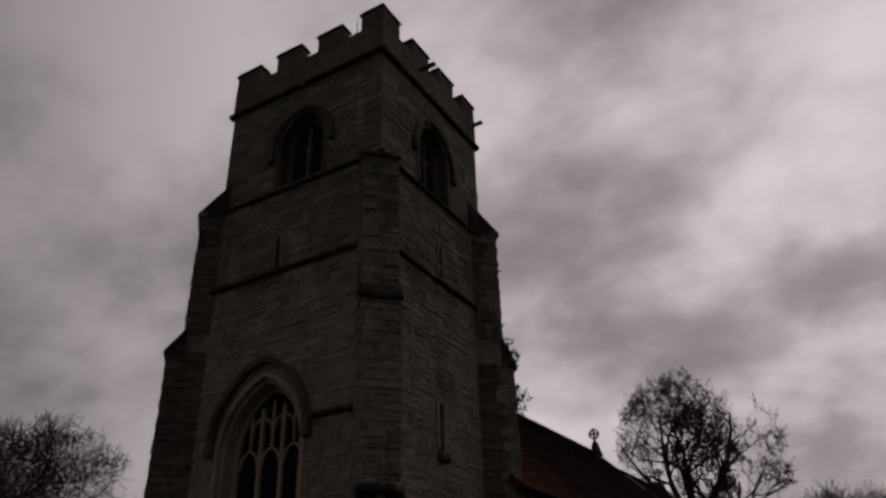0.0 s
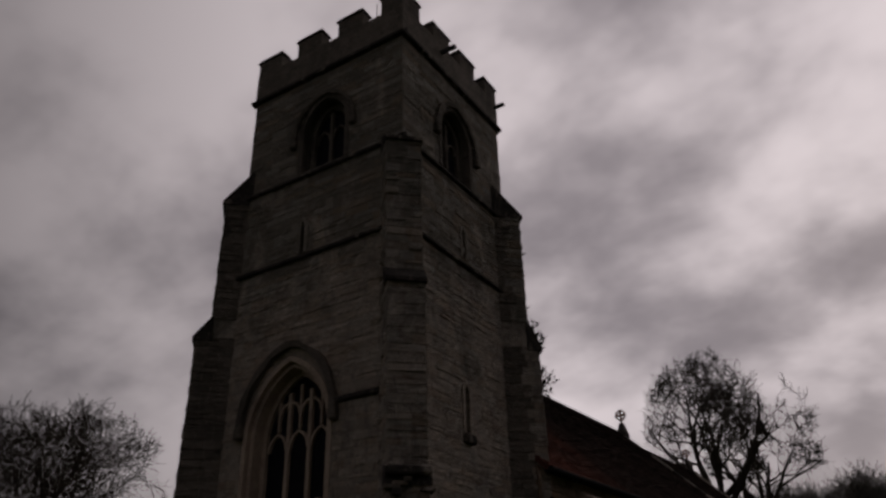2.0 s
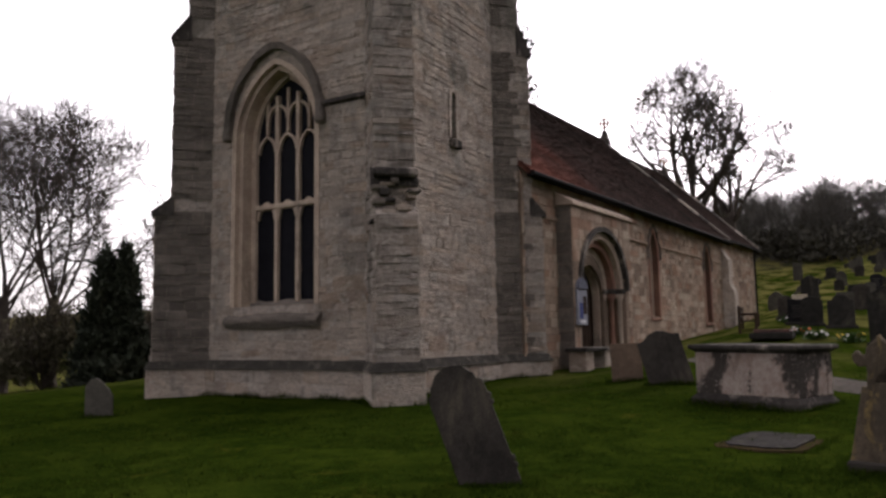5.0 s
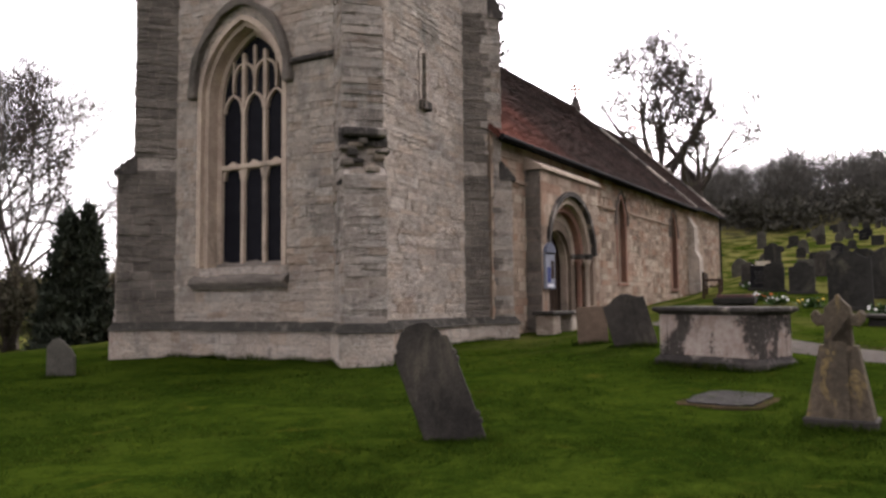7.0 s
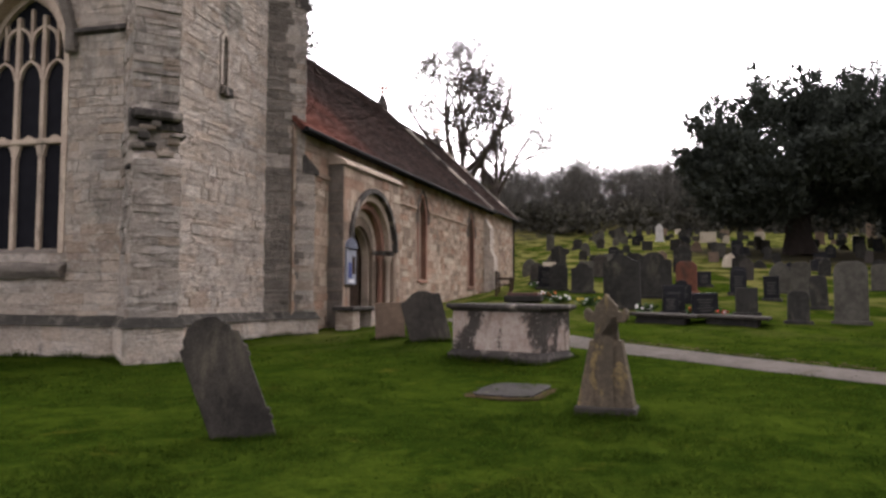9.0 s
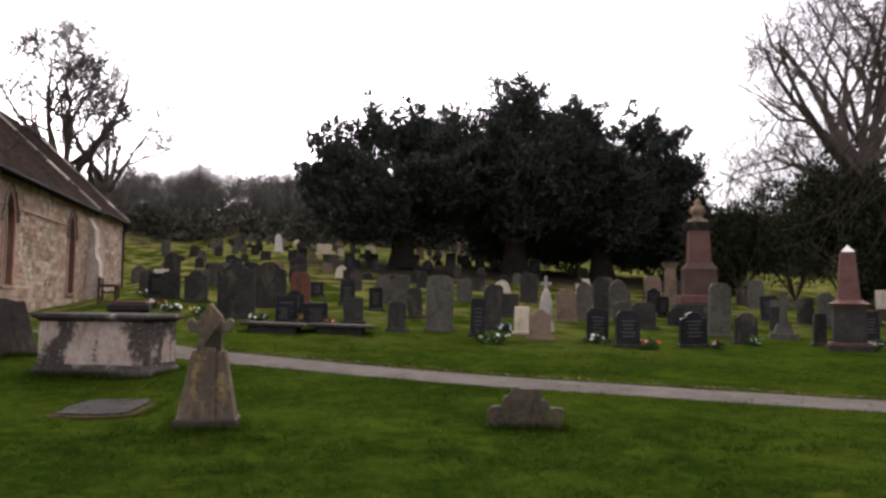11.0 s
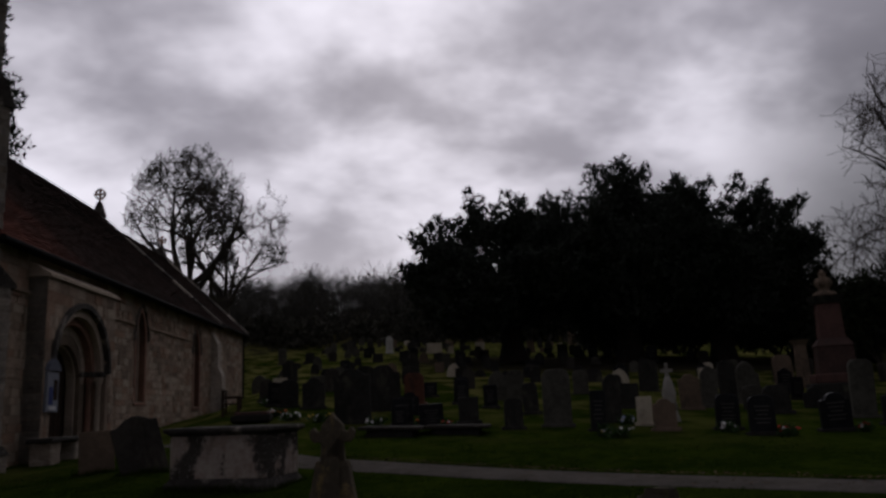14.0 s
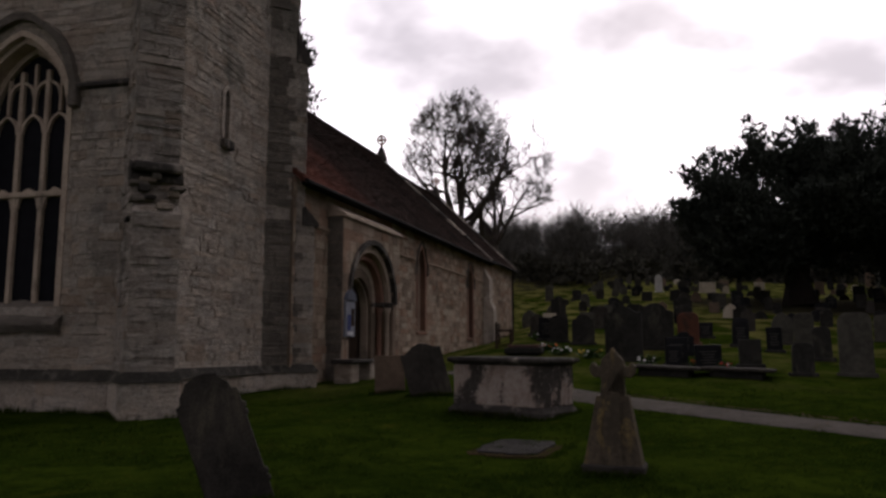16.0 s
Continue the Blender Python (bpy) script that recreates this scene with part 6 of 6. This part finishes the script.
def small_fittings():
    x, y = -3.95, 23.7
    kerb = thing("grave_ledger", pose(x, y, ground_z(x, y) - 0.05, 0, 0, 4), "low pinkish granite ledger over a kerbed grave", "grave slab")
    part("kerb", box(bmesh.new(), -0.55, 0.55, -1.0, 1.0, 0, 0.18, 0.02), slate_stone, kerb)
    part("ledger", box(bmesh.new(), -0.46, 0.46, -0.9, 0.9, 0.18, 0.27, 0.02), pink_granite, kerb, "polished pink granite slab")
    x, y = -5.05, 26.0
    bench = thing("garden_bench", pose(x, y, ground_z(x, y) - 0.16, 0, 0, 97), "dark slatted wooden bench near the chancel wall", "bench")
    for sx in (-0.62, 0.62):
        part("arm_frame", box(bmesh.new(), sx - 0.04, sx + 0.04, -0.28, -0.2, 0, 0.62, 0.01), oak, bench)
        part("rear_leg", box(bmesh.new(), sx - 0.04, sx + 0.04, 0.2, 0.28, 0, 0.9, 0.01), oak, bench)
        part("armrest", box(bmesh.new(), sx - 0.05, sx + 0.05, -0.3, 0.26, 0.62, 0.67, 0.01), oak, bench)
    for i in range(4):
        part("seat_slat", box(bmesh.new(), -0.66, 0.66, -0.24 + 0.12 * i, -0.14 + 0.12 * i, 0.42, 0.45, 0.008), oak, bench)
    for i in range(3):
        part("back_slat", box(bmesh.new(), -0.66, 0.66, 0.2, 0.23, 0.52 + 0.13 * i, 0.61 + 0.13 * i, 0.008), oak, bench)


def grass_tufts():
    """Longer unmown grass where the mower cannot reach, along walls and stones."""
    rng = random.Random(27)
    verts, faces = [], []

    def tuft_line(ax, ay, bx, by, per_metre, high, spread):
        for _ in range(int(math.hypot(bx - ax, by - ay) * per_metre)):
            f = rng.random()
            x, y = ax + (bx - ax) * f + rng.gauss(0, spread), ay + (by - ay) * f + rng.gauss(0, spread)
            h = high * rng.uniform(0.4, 1.0) * (0.75 + 0.7 * noise.noise((x * 1.7, y * 1.7, 3)))
            turn, lean, w = rng.uniform(0, 6.28), rng.uniform(0.0, 0.07), rng.uniform(0.005, 0.010)
            c, q, z, k = math.cos(turn), math.sin(turn), ground_z(x, y) - 0.02, len(verts)
            verts.extend([(x - w * c, y - w * q, z), (x + w * c, y + w * q, z), (x - q * lean, y + c * lean, z + 0.02 + h)])
            faces.append((k, k + 1, k + 2))

    tower = pose(-9.47, 12.63, 0, 0, 0, 1.06)
    rim = [(TW0 - 0.9, -0.75), (TW0 - 0.3, -0.85), (TW0 + 0.4, -0.16), (-0.75, -0.16), (0.35, -1.0), (1.05, -0.35), (0.2, 0.75), (0.2, 4.5), (1.1, 5.5)]
    corners = [tower @ Vector((x, y, 0)) for x, y in rim]
    for a, b in zip(corners, corners[1:]):
        tuft_line(a.x, a.y, b.x, b.y, 260, 0.17, 0.06)
    for cx, cy, half_x, half_y, yaw, high in ((-2.48, 13.30, 0.98, 0.62, -21.5, 0.15), (-0.55, 8.72, 0.39, 0.27, -4, 0.09), (2.86, 8.2, 0.45, 0.14, -15, 0.12), (-3.70, 6.70, 0.34, 0.10, 27, 0.10), (-1.72, 10.1, 0.52, 0.66, -8, 0.06), (-5.68, 16.08, 0.4, 0.12, 20, 0.15), (-4.53, 15.42, 0.5, 0.14, 16, 0.15), (-13.52, 8.89, 0.32, 0.12, 38, 0.12)):
        m = pose(cx, cy, 0, 0, 0, yaw)
        ring_at = [m @ Vector((sx * half_x, sy * half_y, 0)) for sx, sy in ((-1, -1), (1, -1), (1, 1), (-1, 1), (-1, -1))]
        for a, b in zip(ring_at, ring_at[1:]):
            tuft_line(a.x, a.y, b.x, b.y, 300, high, 0.035)
    tagged(raw("long_grass", verts, faces, grass_blade, None, "longer grass tufts along the walls and stones", "stuff"), category="grass")


grass_tufts()
near_tombs()
monuments()
small_fittings()
headstone(1.16, 20.33, 0.63, 0.69, "square", "black")
headstone(0.43, 21.07, 0.56, 0.78, "square", "black")
headstone(2.23, 21.29, 0.54, 0.76, "square", "slate")
headstone(3.23, 19.90, 0.48, 0.81, "round", "slate")
headstone(4.43, 20.17, 0.73, 1.51, "round", "grey")
headstone(5.18, 19.04, 0.38, 1.05, "square", "black")
headstone(6.05, 20.72, 0.48, 1.37, "gothic", "slate")
headstone(6.68, 20.03, 0.39, 0.79, "square", "cream")
headstone(6.80, 18.84, 0.56, 0.83, "shoulder", "sand")
headstone(8.27, 18.63, 0.57, 0.89, "round", "black")
headstone(8.52, 17.37, 0.60, 0.92, "round", "black")
headstone(10.43, 17.63, 0.73, 0.94, "shoulder", "black")
headstone(11.82, 24.93, 0.61, 1.44, "gothic", "grey")
headstone(11.27, 21.92, 0.76, 0.86, "round", "slate")
headstone(12.88, 20.42, 0.64, 1.59, "round", "grey")
headstone(12.43, 18.44, 0.62, 0.91, "shoulder", "slate")
headstone(17.07, 19.28, 0.53, 0.97, "square", "black")
headstone(16.22, 16.27, 0.85, 1.18, "ogee", "black")
headstone(13.64, 12.75, 0.63, 0.94, "ogee", "black")
headstone(22.34, 20.40, 0.67, 0.95, "square", "black")
headstone(20.60, 18.27, 0.77, 0.91, "ogee", "black")
headstone(23.58, 20.07, 1.00, 1.11, "ogee", "slate")
headstone(-2.36, 25.47, 0.72, 1.04, "shoulder", "slate")
headstone(-3.23, 26.13, 0.62, 0.92, "round", "slate")
headstone(-0.93, 21.92, 1.01, 1.56, "ogee", "slate")
headstone(-0.09, 24.31, 1.08, 1.46, "shoulder", "slate")
headstone(0.91, 25.71, 0.65, 1.05, "round", "red")
headstone(2.47, 25.92, 0.50, 0.91, "round", "black")
headstone(3.28, 24.60, 0.44, 0.79, "square", "black")
headstone(3.80, 26.69, 0.64, 1.06, "gothic", "grey")
headstone(4.25, 25.56, 0.57, 1.13, "round", "grey")
headstone(5.11, 27.85, 0.38, 0.52, "square", "cream")
headstone(7.09, 28.17, 0.56, 0.92, "round", "grey")
headstone(7.59, 24.07, 0.56, 0.84, "square", "slate")
headstone(9.91, 28.98, 0.72, 1.19, "round", "slate")
headstone(9.34, 23.52, 0.63, 1.14, "shoulder", "sand")
headstone(10.21, 24.19, 0.54, 1.34, "gothic", "grey")
headstone(11.99, 26.52, 0.77, 1.35, "round", "slate")
headstone(13.95, 33.52, 0.43, 0.54, "square", "cream")
headstone(15.78, 29.93, 0.75, 1.31, "round", "sand")
headstone(13.97, 25.78, 0.43, 0.84, "square", "black")
headstone(21.28, 30.79, 0.72, 1.33, "round", "grey")
headstone(18.54, 26.04, 0.61, 1.00, "square", "black")
headstone(19.33, 24.96, 0.65, 1.04, "square", "slate")
headstone(19.65, 24.28, 0.60, 1.26, "round", "grey")
headstone(28.95, 31.92, 0.63, 1.14, "square", "cream")
headstone(28.41, 29.61, 1.21, 1.45, "round", "grey")
headstone(30.34, 30.36, 1.39, 1.96, "round", "slate")
headstone(31.02, 29.81, 0.82, 1.26, "round", "grey")
headstone(33.43, 30.61, 1.00, 1.39, "ogee", "cream")
headstone(35.85, 30.05, 0.96, 1.37, "round", "grey")
headstone(14.59, 18.29, 0.34, 0.92, "square", "slate")
headstone(-4.24, 34.52, 0.67, 0.99, "shoulder", "slate")
headstone(1.07, 34.54, 0.77, 0.93, "shoulder", "slate")
headstone(2.84, 38.72, 0.63, 0.81, "square", "slate")
headstone(3.72, 39.07, 0.52, 0.87, "round", "black")
headstone(10.62, 46.25, 0.63, 0.97, "square", "black")
headstone(11.74, 46.91, 0.50, 0.85, "square", "black")
headstone(12.53, 46.33, 0.57, 0.91, "square", "black")
headstone(13.99, 48.28, 0.52, 0.95, "square", "black")
headstone(15.28, 43.90, 0.69, 0.95, "round", "black")
headstone(1.55, 27.56, 0.45, 0.59, "square", "black")
headstone(0.21, 53.28, 0.47, 1.24, "gothic", "white")
headstone(-8.78, 65.87, 0.69, 1.44, "round", "grey")
headstone(-3.59, 52.79, 0.39, 0.92, "gothic", "grey")
headstone(-2.49, 52.88, 0.39, 1.08, "gothic", "grey")
headstone(10.24, 54.51, 0.57, 0.88, "square", "sand")
headstone(16.69, 68.59, 0.73, 1.21, "square", "sand")
headstone(6.41, 52.90, 0.63, 0.85, "square", "cream")
headstone(3.26, 53.09, 1.02, 0.77, "square", "cream")
headstone(-5.68, 16.08, 0.65, 0.86, "square", "sand", turn=20, base=False, note="low square brown sandstone headstone near the church wall")
headstone(-4.53, 15.42, 0.85, 1.15, "ogee", "dark", tilt=-17, back=-5, turn=16, base=False, note="broad dark headstone leaning in the grass near the doorway")
headstone(-13.52, 8.89, 0.50, 0.78, "broken", "grey", turn=38, base=False, note="small broken grey headstone by the tower")
headstone(-3.71, 26.56, 0.55, 0.85, "square", "black")
headstone(0.32, 20.68, 0.40, 0.61, "square", "black")
headstone(2.44, 25.60, 0.49, 0.85, "round", "black")
flowers(5.35, 17.90, 0.60, petal_white, "white and yellow flowers laid on a grave", 200)
flowers(5.10, 18.20, 0.35, petal_yellow, "yellow flowers in a pot on a grave", 201)
flowers(6.30, 20.30, 0.35, petal_blue, "pale flowers beside a headstone", 202)
flowers(8.90, 17.00, 0.50, petal_red, "red and white flowers by a black headstone", 203)
flowers(8.10, 18.20, 0.40, petal_white, "white flowers before a black headstone", 204)
flowers(10.90, 17.30, 0.30, petal_red, "red flowers beside a headstone", 205)
flowers(12.30, 17.90, 0.25, petal_white, "white flowers on the grass", 206)
flowers(15.90, 15.90, 0.60, petal_blue, "blue and white flowers at a black headstone", 207)
flowers(1.50, 20.10, 0.30, petal_red, "orange and red flowers beside a headstone", 208)
flowers(-0.30, 21.20, 0.50, petal_white, "white flowers on a grave", 209)
flowers(-1.90, 22.50, 0.60, petal_yellow, "yellow and white flowers on a grave", 210)
flowers(-2.80, 23.20, 0.70, petal_white, "white flowers on a grave", 211)
flowers(0.90, 20.60, 0.30, petal_orange, "orange flowers beside a headstone", 212)
flowers(-3.30, 24.20, 0.70, petal_orange, "mixed orange flowers on a grave", 213)
flowers(-1.20, 25.00, 0.60, petal_white, "white flowers on a grave", 214)
flowers(-4.00, 27.00, 0.60, petal_white, "white flowers on a grave", 215)
flowers(15.20, 17.00, 0.30, petal_white, "white flowers by the obelisk", 216)
flowers(14.20, 12.40, 0.50, petal_red, "red flowers among heather on a grave", 217)
bush(13.6, 11.9, 0.6, 1.5, 301, heather, "low reddish heather clump on a grave", "heather", 700, 0.1)
TAKEN = [(o.location.x, o.location.y) for o in scene.objects if o.get("category") in ("headstone", "grave cross", "monument", "obelisk", "tomb")]


def hill_graves():
    """The crowded rows further up the slope."""
    rng = random.Random(19)
    kinds = ["square", "round", "shoulder", "gothic", "ogee", "round"]
    mats = ["slate", "grey", "black", "dark", "slate", "slate", "black", "grey", "dark", "slate", "black", "slate", "sand", "cream"]
    placed = []
    tries = 0
    while len(placed) < 165 and tries < 4000:
        tries += 1
        y = 22 + 46 * rng.random()
        row = round(y / 2.3) * 2.3 + rng.uniform(-0.35, 0.35)
        x = rng.uniform(-5.5, 22) if row > 30 else rng.uniform(-4.5, 28)
        if row > 30 and rng.random() < 0.3:
            x = rng.uniform(-6, 6)
        if any(math.hypot(x - a, (row - b) * 0.6) < 1.0 for a, b in placed) or path_offset(x, row) < 1.6:
            continue
        if any(math.hypot(x - a, row - b) < 1.1 for a, b in TAKEN):
            continue
        placed.append((x, row))
        headstone(x, row, rng.uniform(0.42, 0.72) * (1.0 if row < 34 else 0.82), rng.uniform(0.5, 1.05) * (1.0 if row < 34 else 0.72), rng.choice(kinds), rng.choice(mats), tilt=rng.uniform(-4, 4), base=rng.random() < 0.5)


hill_graves()
